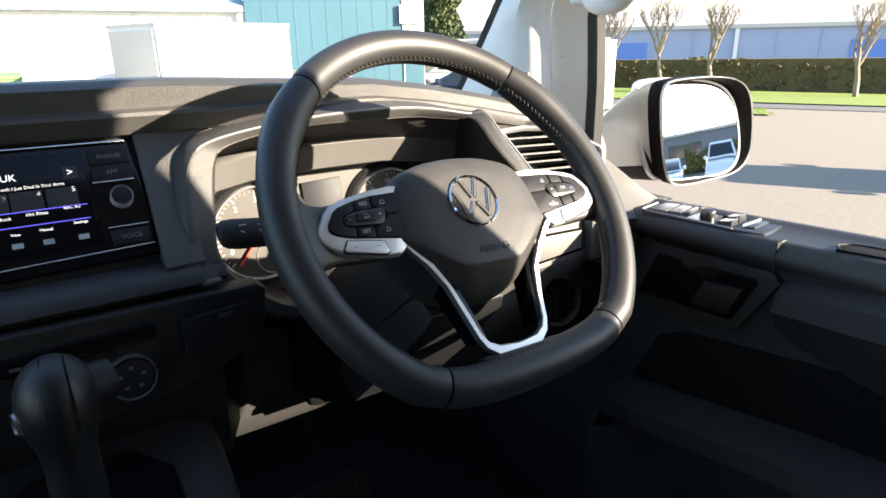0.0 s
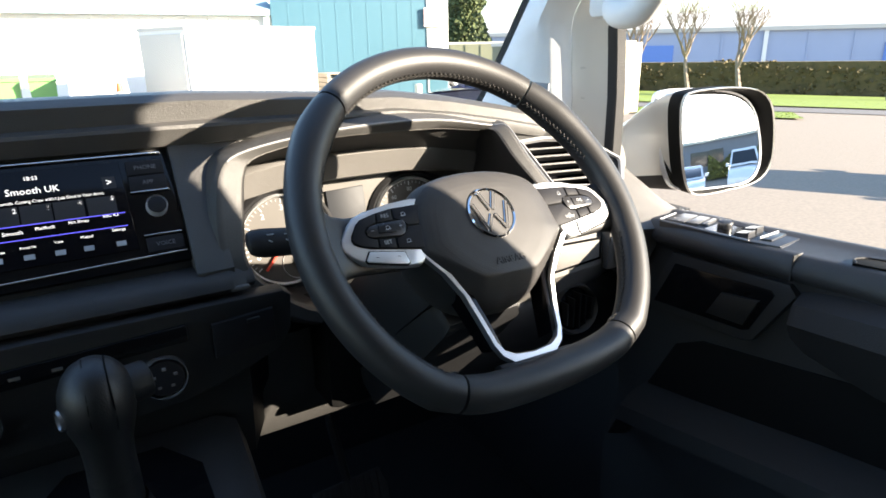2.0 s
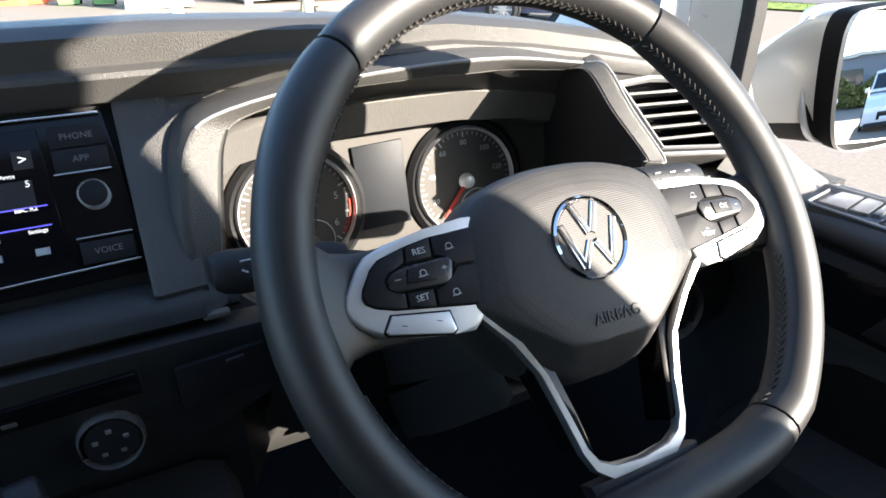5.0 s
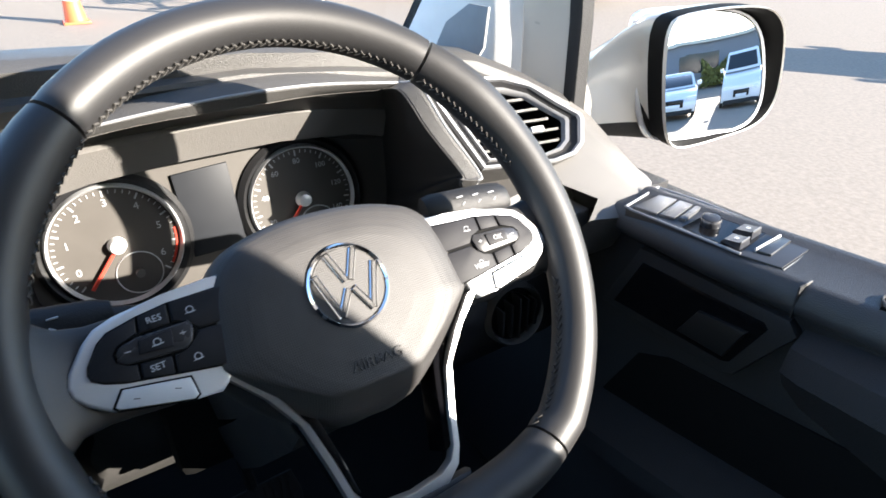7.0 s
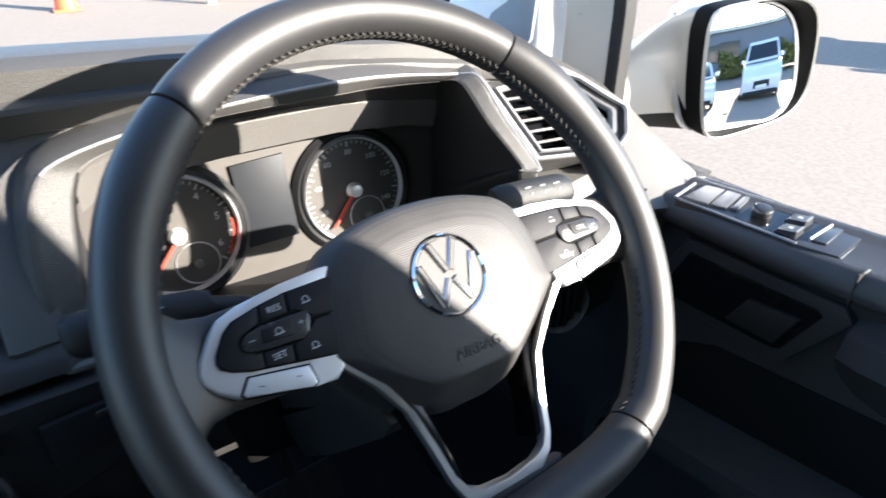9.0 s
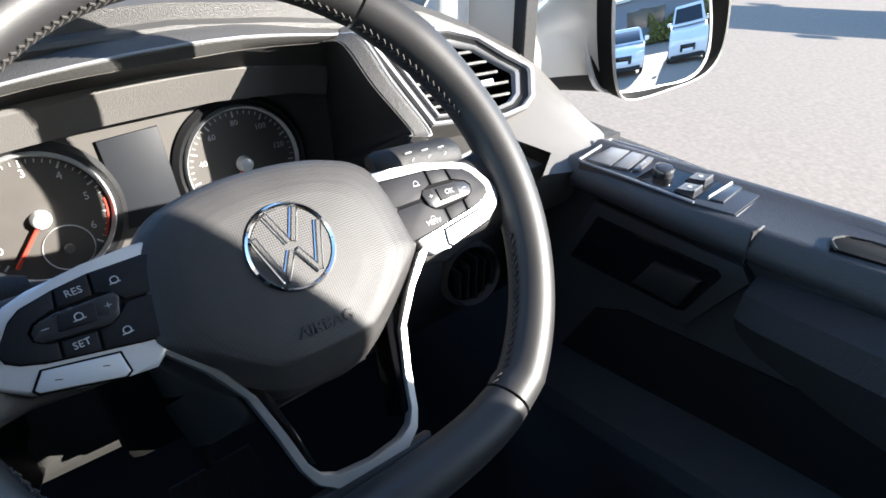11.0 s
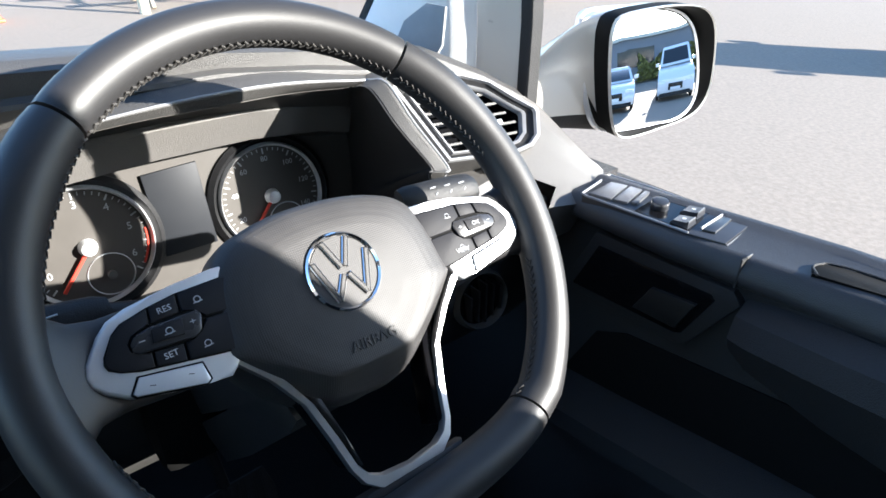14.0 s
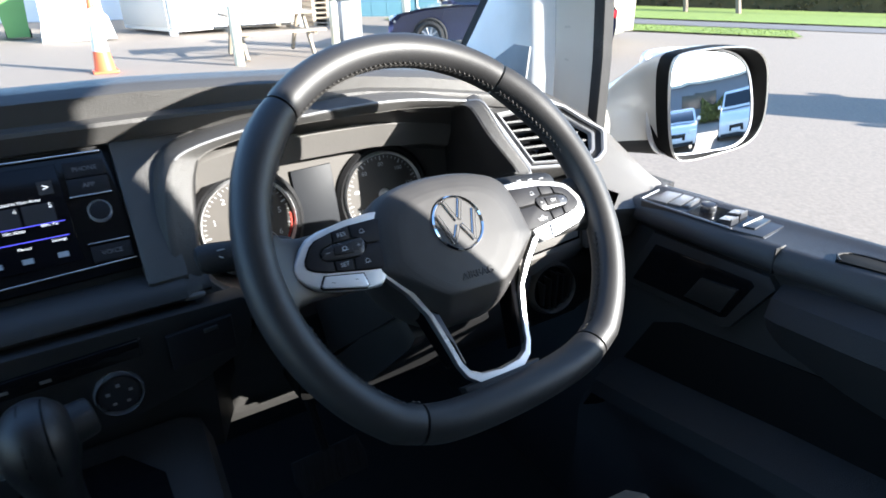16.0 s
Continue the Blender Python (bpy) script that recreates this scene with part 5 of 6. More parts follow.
def leaf_mass(name, mat, points, size, label, category, parent=None, kind=""):
    bm = bmesh.new()
    rng = random.Random(len(points))
    for p in points:
        d = Vector((rng.gauss(0, 1), rng.gauss(0, 1), rng.gauss(0, 1))).normalized()
        s = d.orthogonal().normalized() * size * rng.uniform(0.6, 1.3)
        w = d.cross(s)
        p = Vector(p)
        bm.faces.new([bm.verts.new(p + s), bm.verts.new(p + w), bm.verts.new(p - s * 0.8), bm.verts.new(p - w * 0.9)])
    ob = link(bm, name, mat, parent, "" if parent is None else label, smooth=False)
    return ob if parent is not None else tagged(ob, label, category, kind=kind)


rng = random.Random(11)
hp = []
for _ in range(26000):
    s, o = rng.uniform(-45, 45), 14.2 + rng.uniform(0, 1.5)
    x, y = road_xy(s, o)
    top = 1.45 + 0.12 * math.sin(s * 0.9) + 0.08 * math.sin(s * 2.7)
    hp.append((x, y, gz(x) + rng.uniform(0, 1) ** 0.8 * top))
leaf_mass("hedge", HEDGE, hp, 0.09, "long clipped brown-green hedge along the lawn", "hedge", kind="stuff")
core = link(loft([[road_xy(s, 14.45) + (-1.0,), road_xy(s, 15.4) + (-1.0,), road_xy(s, 15.4) + (0.65,), road_xy(s, 14.45) + (0.65,)] for s in (-45, 0, 45)]), "hedge_core", HEDGE)
tagged(core, "dense dark inside of the clipped hedge", "hedge", kind="stuff")


def bare_tree(s, o, height, seed):
    x, y = road_xy(s, o)
    base = Vector((x, y, gz(x) - 0.1))
    t = thing("bare_tree", "bare winter tree with pale trunk on the lawn", "tree", base, "trees on the lawn")
    rng = random.Random(seed)
    limbs, twigs = [], []

    def grow(p, d, length, r, level):
        pts = [p]
        for i in range(4):
            d = (d + Vector((rng.gauss(0, 0.10), rng.gauss(0, 0.10), 0.06))).normalized()
            pts.append(pts[-1] + d * length / 4)
        bm = tube(pts, lambda k: r * (1 - 0.5 * k), 6 if level < 2 else 3, up=(0.3, 0.9, 0.1))
        (limbs if level < 2 else twigs).append(bm)
        if level >= 4:
            return
        for j in range((5, 4, 4, 4)[level]):
            k = pts[rng.choice((2, 3, 4, 4))] if level else pts[rng.choice((3, 4, 4))]
            a = rng.uniform(0, 6.28)
            spread = Vector((math.cos(a), math.sin(a), rng.uniform(0.5, 1.2))).normalized()
            grow(k, (d * 0.55 + spread * 0.7).normalized(), length * rng.uniform(0.55, 0.78), r * 0.48, level + 1)

    grow(base, Vector((0, 0, 1)), height * 0.30, height * 0.021, 0)
    part("trunk", merge(*limbs), BARK, t, "pale bare trunk and limbs")
    part("twig_crown", merge(*twigs), BARK, t, "bare twigs", smooth=False)
    return t


for s, o, h, sd in ((-0.7, 10.2, 6.0, 3), (1.4, 10.2, 6.2, 8), (-3.7, 13.0, 6.0, 5), (7.0, 11.0, 6.0, 21), (-9.0, 13.0, 6.2, 33)):
    bare_tree(s, o, h, sd)

# long grey-blue warehouse behind the hedge
wh = thing("warehouse", "long grey-blue warehouse with pale roof behind the hedge", "warehouse", (48, 36, 0))
def road3(s, o, z):
    return (*road_xy(s, o), z - 0.8)
part("wall", loft([[road3(s, 36, 0), road3(s, 36, 3.2), road3(s, 37, 3.2), road3(s, 37, 0)] for s in (-40, 70)]), BLUE_CLAD, wh, "grey-blue ribbed cladding")
part("roof", loft([[road3(s, 35.7, 3.2), road3(s, 35.7, 3.5), road3(s, 48, 5.2), road3(s, 48, 3.2)] for s in (-41, 71)]), ROOF_GREY, wh, "pale shallow roof")
for i in range(36):
    s = -38 + i * 3
    part("cladding_rib", loft([[road3(s + d, 35.94, 0), road3(s + d, 35.94, 3.2), road3(s + d, 36.0, 3.2), road3(s + d, 36.0, 0)] for d in (0, 0.12)]), BLUE_CLAD, wh, smooth=False)
for s in (-6, 12, 20):
    part("loading_door", loft([[road3(s, 35.9, 0), road3(s, 35.9, 2.2), road3(s, 36, 2.2), road3(s, 36, 0)], [road3(s + 3.5, 35.9, 0), road3(s + 3.5, 35.9, 2.2), road3(s + 3.5, 36, 2.2), road3(s + 3.5, 36, 0)]]), material("blue shutter", (0.10, 0.22, 0.55), 0.5), wh, "blue shutter")
part("downpipe", loft([[road3(4.0, 35.8, 0), road3(4.3, 35.8, 0), road3(4.3, 35.9, 0), road3(4.0, 35.9, 0)], [road3(4.0, 35.8, 3.3), road3(4.3, 35.8, 3.3), road3(4.3, 35.9, 3.3), road3(4.0, 35.9, 3.3)]]), WHITE_WALL, wh, smooth=False)

# white building ahead
whb = thing("white_building", "low white sheeted building with pale blue eaves", "building", (-2, 24, 0))
part("wall", box(-40, 6.6, 23.0, 30, -0.3, 2.75), WHITE_WALL, whb, "white sheeted wall")
part("roof", loft([[(x, 22.6, 2.72), (x, 22.6, 2.92), (x, 27, 4.6), (x, 27, 2.75)] for x in (-40.3, 6.9)]), material("pale blue roof edge", (0.22, 0.33, 0.37), 0.5, vary=0.08), whb, "pale blue roof")
for i in range(30):
    part("cladding_rib", box(-13.5 + i * 0.7, -13.44 + i * 0.7, 22.96, 23.02, 0, 2.72), WHITE_WALL, whb, smooth=False)
dr = part("roller_door", box(-6.6, -3.2, 22.9, 23.02, -0.1, 2.25), CREAM, whb, "cream roller door")
part("door_frame", box(-3.2, -2.95, 22.80, 23.02, -0.1, 2.35), DARK_STEEL, whb)
part("door_frame", box(-6.6, -3.2, 22.82, 23.02, 2.25, 2.37), DARK_STEEL, whb)

blu = thing("blue_building", "teal blue clad workshop with a white corner panel", "building", (10, 22, 0))
part("wall", loft([[(6.75, 22.57, z), (12.0, 20.9, z), (15, 29, z), (9.5, 30, z)] for z in (-0.4, 3.3)]), BLUE_WALL, blu, "teal blue cladding")
part("corner_panel", loft([[(12.0, 20.85, z), (12.75, 20.6, z), (12.9, 21.2, z), (12.1, 21.3, z)] for z in (-0.4, 3.3)]), WHITE_WALL, blu, "white corner panel")
part("corner_base", loft([[(12.05, 20.82, z), (12.72, 20.58, z), (12.73, 20.6, z), (12.05, 20.84, z)] for z in (-0.4, 1.15)]), BLUE_WALL, blu)
sg = part("sign_board", loft([[(11.85, 20.80, z), (12.6, 20.55, z), (12.62, 20.60, z), (11.87, 20.86, z)] for z in (2.3, 2.95)]), material("dull red sign", (0.50, 0.22, 0.22), 0.5, vary=0.3, scale=3, tint=(0.75, 0.65, 0.62)), blu, "dull red and white sign board")
for i in range(10):
    t = i / 10
    x, y = 6.75 + 5.25 * t, 22.57 - 1.67 * t
    part("cladding_rib", loft([[(x, y - 0.008, z), (x + 0.05, y - 0.024, z), (x + 0.08, y + 0.02, z), (x, y + 0.02, z)] for z in (-0.3, 3.28)]), BLUE_WALL, blu, smooth=False)

def container(name, label, quad, z0, z1, mat, front=None):
    t = thing(name, label, "container", (*quad[0], z0))
    part("body", loft([[(*p, z) for p in quad] for z in (z0 + 0.12, z1)]), mat, t)
    part("roof_edge", loft([[(*(Vector(p) + (Vector(p) - sum((Vector(q) for q in quad), Vector((0, 0))) / 4).normalized() * 0.04), z) for p in quad] for z in (z1 - 0.06, z1 + 0.03)]), ROOF_GREY, t)
    a, b = Vector(quad[0]), Vector(quad[1])
    n = Vector(((b - a).y, -(b - a).x)).normalized()
    for i in range(1, 9):
        p = a + (b - a) * i / 9
        q = p + (b - a).normalized() * 0.06
        part("side_rib", loft([[(*p, z), (*(p + n * 0.03), z), (*(q + n * 0.03), z), (*q, z)] for z in (z0 + 0.2, z1 - 0.1)]), mat, t, smooth=False)
    for p in (a, b):
        part("foot", box(p.x - 0.1, p.x + 0.1, p.y, p.y + 0.2, z0 - 0.02, z0 + 0.13), GREY_STEEL, t)
    return t


wc = container("storage_container", "white steel storage container before the white building", [(2.95, 17.2), (6.5, 17.75), (6.1, 20.1), (2.1, 19.3)], gz(4), 2.15, WHITE_WALL)
part("end_door", loft([[(2.12, 19.2, z), (2.90, 17.3, z), (2.86, 17.28, z), (2.08, 19.18, z)] for z in (0.1, 2.0)]), ROOF_GREY, wc, "grey container end door")
oc = container("green_container", "olive steel container beside the verge", [(10.2, 14.2), (11.55, 11.1), (13.0, 11.8), (11.6, 14.9)], gz(11), 1.62, OLIVE)
part("end_door", loft([[(11.55, 11.05, z), (12.30, 10.9, z), (12.36, 11.0, z), (11.6, 11.15, z)] for z in (-0.05, 1.60)]), CREAM, oc, "cream container end")
bf = container("green_fence_panel", "dull green steel fence panel", [(14.5, 26.0), (20.0, 22.8), (20.2, 23.1), (14.7, 26.3)], gz(16), 1.75, OLIVE)

for x, y in ((-1.05, 18.3), (-0.30, 17.95)):
    t = thing("wheelie_bin", "green plastic wheelie bin by the wall", "bin", (x, y, 0), "green bins")
    part("body", loft([[(x - w, y - d, z), (x + w, y - d, z), (x + w, y + d, z), (x - w, y + d, z)] for z, w, d in ((0.06, 0.22, 0.25), (0.95, 0.29, 0.34))]), BIN_GREEN, t)
    part("lid", loft([[(x - 0.31, y - 0.37, 0.96), (x + 0.31, y - 0.37, 0.96), (x + 0.31, y + 0.37, 1.0), (x - 0.31, y + 0.37, 1.0)], [(x - 0.28, y - 0.30, 1.03), (x + 0.28, y - 0.30, 1.03), (x + 0.28, y + 0.33, 1.10), (x - 0.28, y + 0.33, 1.10)]]), BIN_GREEN, t)
    for dx in (-0.23, 0.23):
        part("wheel", cyl((x + dx - 0.03, y + 0.28, 0.10), (x + dx + 0.03, y + 0.28, 0.10), 0.10), TYRE, t)
skip = thing("white_box", "large white plastic storage box by the bins", "box", (1.1, 17.2, 0))
part("body", loft([[(x0, 16.7, z), (x1, 16.7, z), (x1, 17.6, z), (x0, 17.6, z)] for z, x0, x1 in ((0, 0.12, 1.62), (0.5, 0.20, 1.52), (0.52, 0.20, 1.45), (1.05, 0.22, 1.40))]), WHITE_WALL, skip)
part("lid", box(0.16, 1.44, 16.65, 17.62, 1.05, 1.10, 0.01), ROOF_GREY, skip)
heap = thing("red_barrier", "folded orange plastic barriers lying by the wall", "barrier", (-2, 18.5, 0))
for i, (x, a) in enumerate(((-2.3, 8), (-1.9, -6), (-1.6, 14))):
    part("barrier_panel", box(x - 0.4, x + 0.4, 18.3 + i * 0.1, 18.36 + i * 0.1, 0.02 + i * 0.05, 0.18 + i * 0.05, 0.01), CONE_RED, heap)

def pallet(x, y):
    t = thing("timber_pallet", "stack of weathered timber pallets by the blue wall", "pallet", (x, y, 0))
    for i in range(8):
        z = gz(x) + 0.08 + i * 0.14
        part("deck_board", box(x - 0.5, x + 0.5, y - 0.5, y + 0.5, z, z + 0.03), TIMBER, t, smooth=False)
        for dx in (-0.45, 0, 0.45):
            part("block", box(x + dx - 0.05, x + dx + 0.05, y - 0.5, y + 0.5, z - 0.09, z), TIMBER, t, smooth=False)
pallet(7.55, 18.9)


def cone(x, y):
    z = gz(x)
    t = thing("traffic_cone", "orange traffic cone with white sleeve on the tarmac", "traffic cone", (x, y, z), "traffic cones")
    part("base", box(x - 0.19, x + 0.19, y - 0.19, y + 0.19, z, z + 0.04, 0.012), CONE_RED, t)
    part("lower_cone", cyl((x, y, z + 0.03), (x, y, z + 0.34), 0.16, 0.122), CONE_RED, t)
    part("white_sleeve", cyl((x, y, z + 0.34), (x, y, z + 0.98), 0.122, 0.058), WHITE_WALL, t, "white reflective sleeve")
    part("tip", cyl((x, y, z + 0.98), (x, y, z + 1.12), 0.058, 0.04), CONE_RED, t)


cone(0.88, 11.7)
for x, y in ((3.00, 11.5), (5.18, 12.3), (6.95, 12.5)):
    z = gz(x)
    t = thing("bollard", "cream painted steel bollard on the tarmac", "bollard", (x, y, z), "bollards")
    part("post", cyl((x, y, z), (x, y, z + 1.0), 0.085, 0.085, 20, 0.03), CREAM, t)
bn = thing("litter_bin", "grey square litter bin with a hood", "litter bin", (5.80, 13.0, 0))
part("body", box(5.57, 6.03, 12.8, 13.26, gz(5), 0.80, 0.02), GREY_STEEL, bn)
part("hood", loft([[(5.55 + d, 12.78 + d, z), (6.05 - d, 12.78 + d, z), (6.05 - d, 13.28 - d, z), (5.55 + d, 13.28 - d, z)] for z, d in ((0.86, 0), (0.92, 0.0), (1.05, 0.16))]), GREY_STEEL, bn)
tb = thing("picnic_table", "weathered timber picnic table on the tarmac", "picnic table", (3.9, 12.5, 0))
for dy in (-0.3, -0.1, 0.1, 0.3):
    part("top_plank", box(3.05, 4.75, 12.5 + dy - 0.09, 12.5 + dy + 0.09, 0.66, 0.70), TIMBER, tb, smooth=False)
for dy in (-0.75, 0.75):
    part("bench_plank", box(3.05, 4.75, 12.5 + dy - 0.12, 12.5 + dy + 0.12, 0.38, 0.42), TIMBER, tb, smooth=False)
for x in (3.25, 4.55):
    for sgn in (-1, 1):
        part("leg", tube([(x, 12.5 + sgn * 0.15, 0.66), (x, 12.5 + sgn * 0.62, -0.08)], 0.045, 6), TIMBER, tb)
    part("cross_beam", box(x - 0.03, x + 0.03, 11.7, 13.3, 0.33, 0.38), TIMBER, tb)

# conifer behind the blue building
ct = thing("conifer", "tall dark green conifer behind the blue building", "tree", (18.6, 28.4, gz(18)))
part("trunk", cyl((18.6, 28.4, -0.6), (18.6, 28.4, 4.2), 0.22, 0.05, 10), BARK, ct)
pts = []
rng = random.Random(4)
for _ in range(15000):
    h = rng.uniform(0, 1)
    r = (2.0 * (1 - h) ** 0.75 + 0.15) * rng.uniform(0.35, 1) * (1 + 0.25 * math.sin(h * 23 + 3 * math.sin(h * 7)))
    a = rng.uniform(0, 6.283)
    pts.append((18.6 + r * math.cos(a), 28.4 + r * math.sin(a), 0.2 + h * 4.9))
leaf_mass("crown", CONIFER, pts, 0.095, "dense dark green crown", "tree", ct)


# ---- vehicles ----
def vehicle(name, label, category, at, yaw, paint, prof, glasshouse, width, wheels, r, group="", van=False):
    """Built nose along +y. prof: side outline (y, z); glasshouse: (y0, y1, y2, y3, z0, z1)."""
    m = Matrix.Translation(at) @ pose(0, 0, 0, 0, 0, yaw)
    t = thing(name, label, category, at, group)
    w = width / 2
    lo = [[(x * s, y, z) for y, z in prof] for x, s in ((-w * 0.86, 1), (-w, 1), (-w * 1.0, 1), (w, 1), (w, 1), (w * 0.86, 1))]
    for k, inset in ((0, 0.05), (5, 0.05)):
        cy = sum(y for y, z in prof) / len(prof)
        lo[k] = [(x, cy + (y - cy) * (1 - inset * 0.6), z if z < 0.4 else z - inset) for x, y, z in lo[k]]
    lo[1] = [(-w * 0.97, y, z) for y, z in prof]
    lo[4] = [(w * 0.97, y, z) for y, z in prof]
    part("body", loft([lo[0], lo[1], lo[4], lo[5]]), paint, t, m=m)
    y0, y1, y2, y3, z0, z1 = glasshouse
    part("cabin", loft([[(-w * k, y0 + (y1 - y0) * f, z), (w * k, y0 + (y1 - y0) * f, z), (w * k, y3 + (y2 - y3) * f, z), (-w * k, y3 + (y2 - y3) * f, z)] for f, k, z in ((0, 0.93, z0), (0.92, 0.80, z1 - 0.05), (1.0, 0.74, z1))]), paint, t, m=m)
    f0, f1, k0, k1 = 0.12, 0.84, 0.915, 0.815
    yy = lambda a, b, f: a + (b - a) * f
    zz = lambda f: z0 + (z1 - 0.05 - z0) * f / 0.92
    for sgn, nm in ((-1, "side_window"), (1, "side_window")):
        ym = (y1 + y2) / 2
        for a0, a1, b0, b1 in ((yy(y0, y1, f0) + 0.12, yy(y0, y1, f1) + 0.08, ym - 0.05, ym - 0.05), (ym + 0.05, ym + 0.05, yy(y3, y2, f0) - 0.12, yy(y3, y2, f1) - 0.08)):
            part(nm, loft([[(sgn * (w * k0 + 0.012), a0, zz(f0)), (sgn * (w * k0 + 0.012), b0, zz(f0)), (sgn * (w * k1 + 0.012), b1, zz(f1)), (sgn * (w * k1 + 0.012), a1, zz(f1))], [(sgn * w * k0 * 0.96, a0, zz(f0)), (sgn * w * k0 * 0.96, b0, zz(f0)), (sgn * w * k1 * 0.96, b1, zz(f1)), (sgn * w * k1 * 0.96, a1, zz(f1))]]), CAR_GLASS, t, "dark side window", m=m)
    for ya, yb, off in ((y3, y2, 0.012), (y0, y1, -0.012)):
        part("windscreen" if ya > yb else "rear_window", loft([[(-w * 0.80, yy(ya, yb, f0) + off, zz(f0)), (w * 0.80, yy(ya, yb, f0) + off, zz(f0)), (w * 0.72, yy(ya, yb, f1) + off, zz(f1)), (-w * 0.72, yy(ya, yb, f1) + off, zz(f1))], [(-w * 0.80, yy(ya, yb, f0) - off * 2, zz(f0)), (w * 0.80, yy(ya, yb, f0) - off * 2, zz(f0)), (w * 0.72, yy(ya, yb, f1) - off * 2, zz(f1)), (-w * 0.72, yy(ya, yb, f1) - off * 2, zz(f1))]]), CAR_GLASS, t, "dark window glass", m=m)
    for y in wheels:
        for sgn in (-1, 1):
            wl = part("wheel", ring((sgn * (w - 0.11), y, r), (sgn, 0, 0), r, r * 0.66, 0.14, 36, 0.85), TYRE, t, "black tyre", m=m)
            part("rim", cyl((sgn * (w - 0.10), y, r), (sgn * (w - 0.02), y, r), r * 0.68, r * 0.64, 28, 0.02), GREY_STEEL, wl, m=m)
            for j in range(10):
                a = 2 * math.pi * j / 10
                p = Vector((sgn * (w + 0.0), y, r))
                q = p + Vector((0, math.cos(a), math.sin(a))) * r * 0.62
                part("spoke", tube([p, q], 0.022, 6, up=(1, 0, 0)), ALLOY, wl, m=m)
            part("wheel_arch", ring((sgn * (w - 0.10), y, r + 0.01), (sgn, 0, 0), r + 0.05, r + 0.005, 0.09, 36, 0.9), TYRE, t, m=m)
    yf, yr = max(y for y, z in prof), min(y for y, z in prof)
    zb = prof[0][1]
    for sgn in (-1, 1):
        part("headlight", box(sgn * w * 0.72 - 0.17, sgn * w * 0.72 + 0.17, yf - 0.16, yf - 0.01, 0.60, 0.74, 0.03), LAMP_WHITE, t, "clear headlight", m=m)
        part("tail_light", box(sgn * w * 0.80 - 0.16, sgn * w * 0.80 + 0.16, yr + 0.005, yr + 0.25, 0.72, 0.88, 0.03), LAMP_RED, t, "red tail light", m=m)
        part("door_mirror", box(sgn * (w + 0.07) - 0.09, sgn * (w + 0.07) + 0.09, y3 - 0.35, y3 - 0.22, z0 + 0.02, z0 + 0.16, 0.03), paint, t, m=m)
    part("grille", box(-0.38, 0.38, yf - 0.05, yf + 0.012, 0.42, 0.66, 0.02), PIANO, t, "black front grille", m=m)
    part("number_plate", box(-0.26, 0.26, yf, yf + 0.022, 0.42, 0.52, 0.004), LAMP_WHITE, t, "blank pale number plate", m=m)
    part("rear_plate", box(-0.26, 0.26, yr - 0.012, yr + 0.02, 0.55, 0.66, 0.004), material("yellow plate", (0.75, 0.6, 0.1), 0.5), t, "blank yellow number plate", m=m)
    part("lower_bumper", box(-w * 0.85, w * 0.85, yf - 0.2, yf + 0.015, 0.2, 0.34, 0.03), TYRE, t, m=m)
    return t


SALOON = [(-2.35, 0.30), (-2.40, 0.55), (-2.36, 0.90), (-2.25, 1.00), (-1.55, 1.03), (-0.9, 0.98), (0.9, 0.96), (1.6, 0.90), (2.15, 0.78), (2.35, 0.62), (2.38, 0.40), (2.30, 0.25)]
HATCH = [(-1.95, 0.30), (-2.0, 0.55), (-1.98, 0.90), (-1.85, 0.98), (-0.9, 0.96), (0.8, 0.95), (1.5, 0.88), (1.95, 0.74), (2.08, 0.60), (2.10, 0.38), (2.02, 0.24)]
VAN = [(-2.4, 0.35), (-2.45, 0.7), (-2.44, 1.22), (-2.4, 1.28), (0.9, 1.26), (1.5, 1.16), (2.15, 1.02), (2.38, 0.80), (2.42, 0.45), (2.35, 0.28)]
vehicle("saloon_car", "dark blue saloon car parked beside the container", "car", (8.85, 11.55, gz(8.85)), 46, NAVY, SALOON, (-1.85, -0.95, 0.35, 1.25, 0.97, 1.42), 1.84, (-1.45, 1.45), 0.325)
vehicle("hatchback_car", "white hatchback parked nose out before the workshop", "car", (6.4, -10.6, gz(6.4)), 27, WHITE_PAINT, HATCH, (-1.9, -1.35, 0.25, 1.05, 0.95, 1.44), 1.78, (-1.3, 1.28), 0.31)
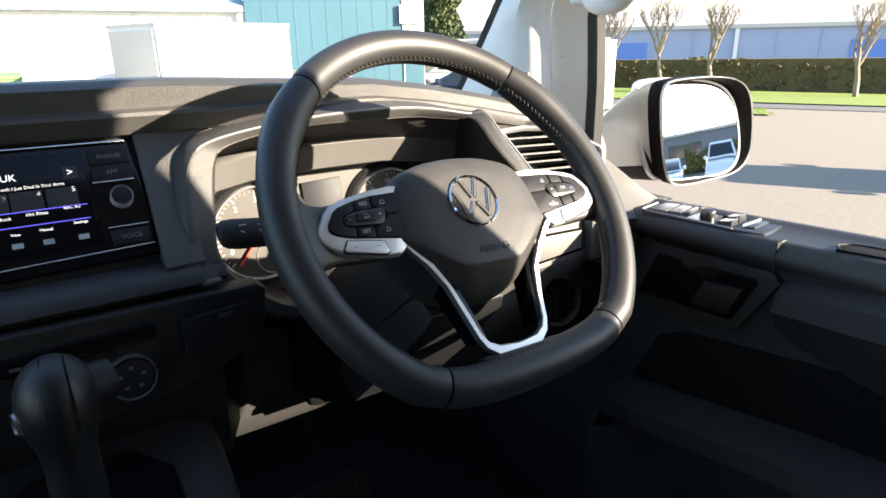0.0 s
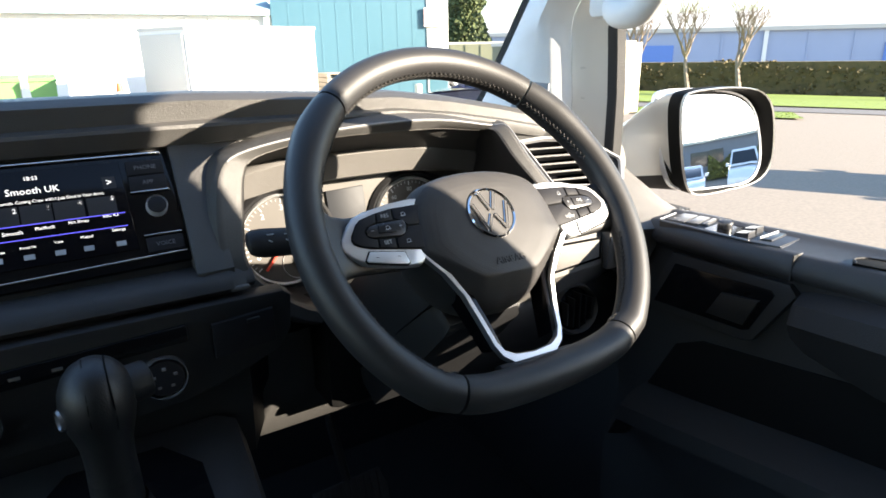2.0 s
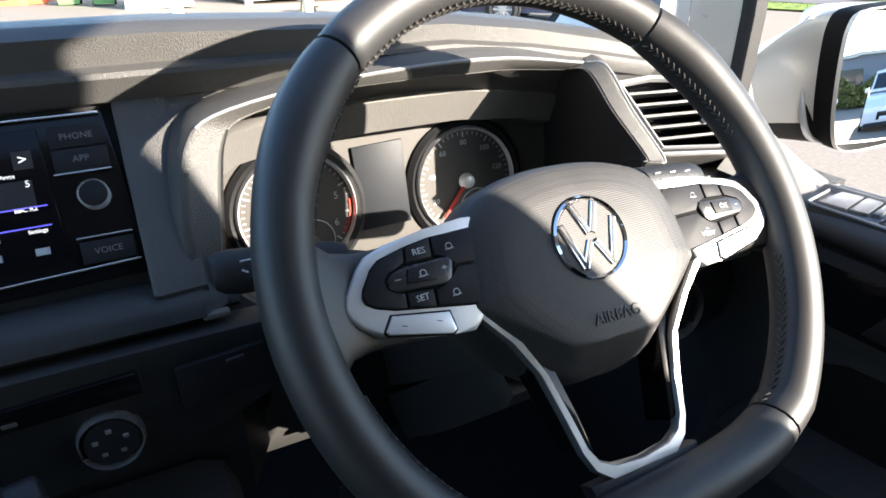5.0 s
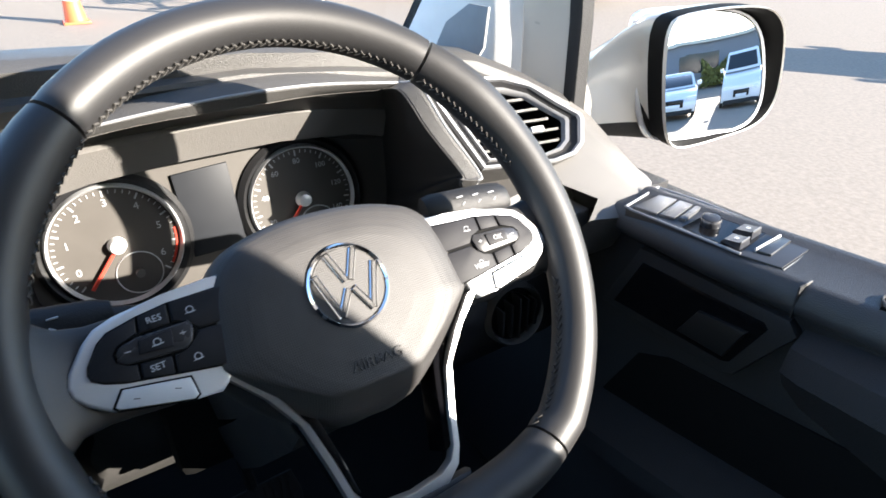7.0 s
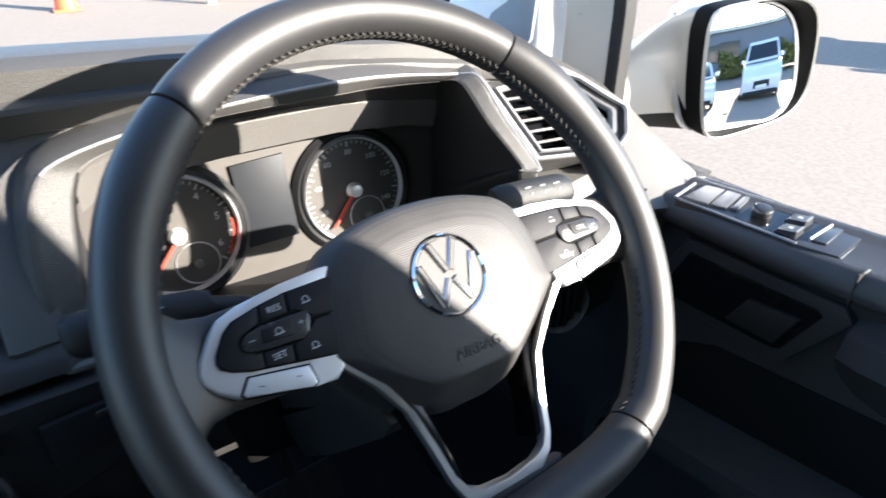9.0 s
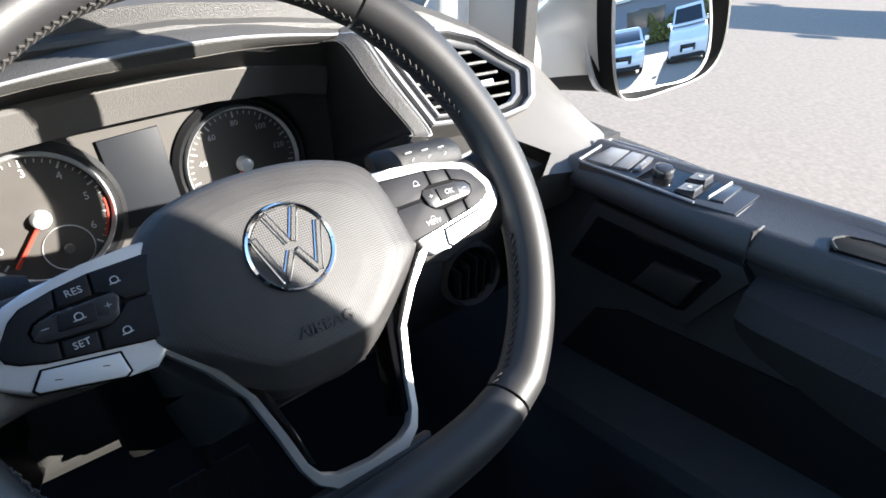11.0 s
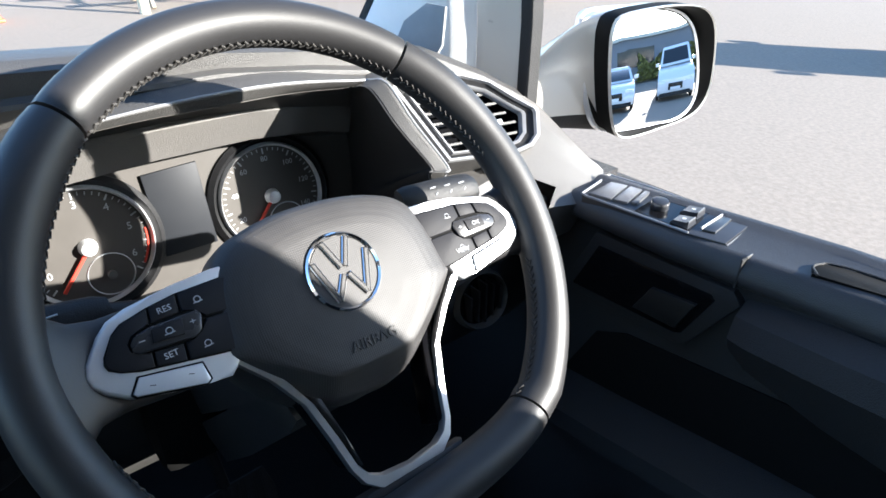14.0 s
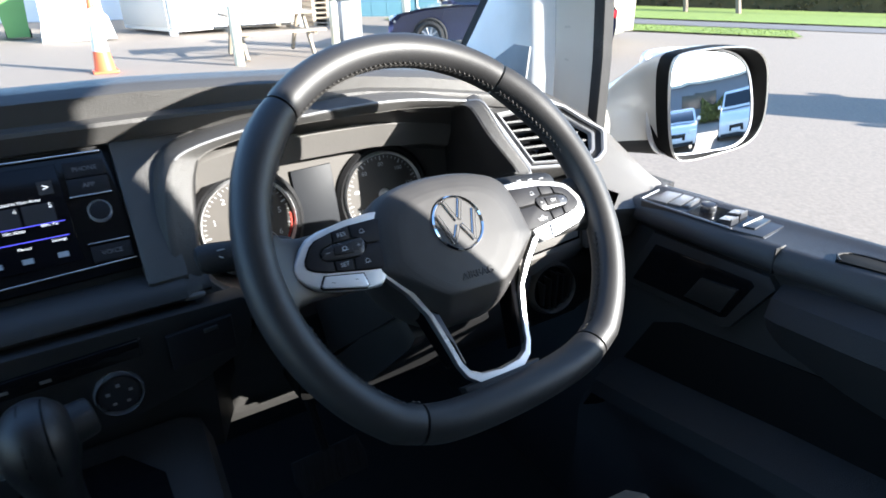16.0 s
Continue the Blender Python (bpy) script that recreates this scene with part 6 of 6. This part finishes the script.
vehicle("white_van", "white panel van parked beside the hatchback", "van", (10.0, -10.2, gz(10.0)), 37, WHITE_PAINT, VAN, (-2.38, -2.30, 0.55, 1.35, 1.24, 1.95), 1.92, (-1.5, 1.6), 0.33, van=True)
# out of view; added only to throw the shadow patch onto the tarmac
vehicle("shadow_van", "unseen white panel van added to cast the yard's shadow", "van", (12.1, 0.4, gz(12.1)), 40, WHITE_PAINT, VAN, (-2.38, -2.30, 0.55, 1.35, 1.24, 1.98), 1.92, (-1.5, 1.6), 0.33, van=True)
vehicle("pale_car", "pale blue saloon car parked far off by the fence", "car", (15.6, 22.6, gz(15.6)), 60, WHITE_PAINT, SALOON, (-1.85, -0.95, 0.35, 1.25, 0.97, 1.42), 1.84, (-1.45, 1.45), 0.325)

# workshop behind the van
ws = thing("workshop", "grey workshop with a blue roller door behind the yard", "building", (10, -30, 0))
m = Matrix.Translation((12, -26, -0.3)) @ pose(0, 0, 0, 0, 0, 28)
part("wall", box(-14, 14, -6, 0, 0, 3.4), SHADE_WALL, ws, "grey sheeted wall", m=m)
part("roof", box(-14.3, 14.3, -6.2, 0.3, 3.4, 3.65), ROOF_GREY, ws, m=m)
part("roller_door", box(-6.5, -1.5, -0.05, 0.06, 0, 2.9), material("blue-grey shutter", (0.20, 0.27, 0.36), 0.5), ws, "blue-grey roller door", m=m)
for i in range(12):
    part("shutter_slat", box(-6.5, -1.5, 0.06, 0.08, 0.05 + i * 0.24, 0.23 + i * 0.24), material("slat grey", (0.20, 0.27, 0.36), 0.5) if i == 0 else bpy.data.materials["slat grey"], ws, smooth=False, m=m)
part("window", box(2, 6, 0, 0.05, 1.2, 2.6), CAR_GLASS, ws, m=m)
bp = []
rng = random.Random(9)
for _ in range(5000):
    x = rng.uniform(4, 14)
    bp.append(tuple(m @ Vector((x, rng.uniform(0.8, 2.2), rng.uniform(0, 1) * (1.7 + 0.4 * math.sin(x * 2))))))
leaf_mass("shrub", material("yellow-green shrub", (0.16, 0.15, 0.04), 0.9, vary=0.4, scale=3), bp, 0.12, "yellow-green shrubs along the workshop wall", "shrub", kind="stuff")
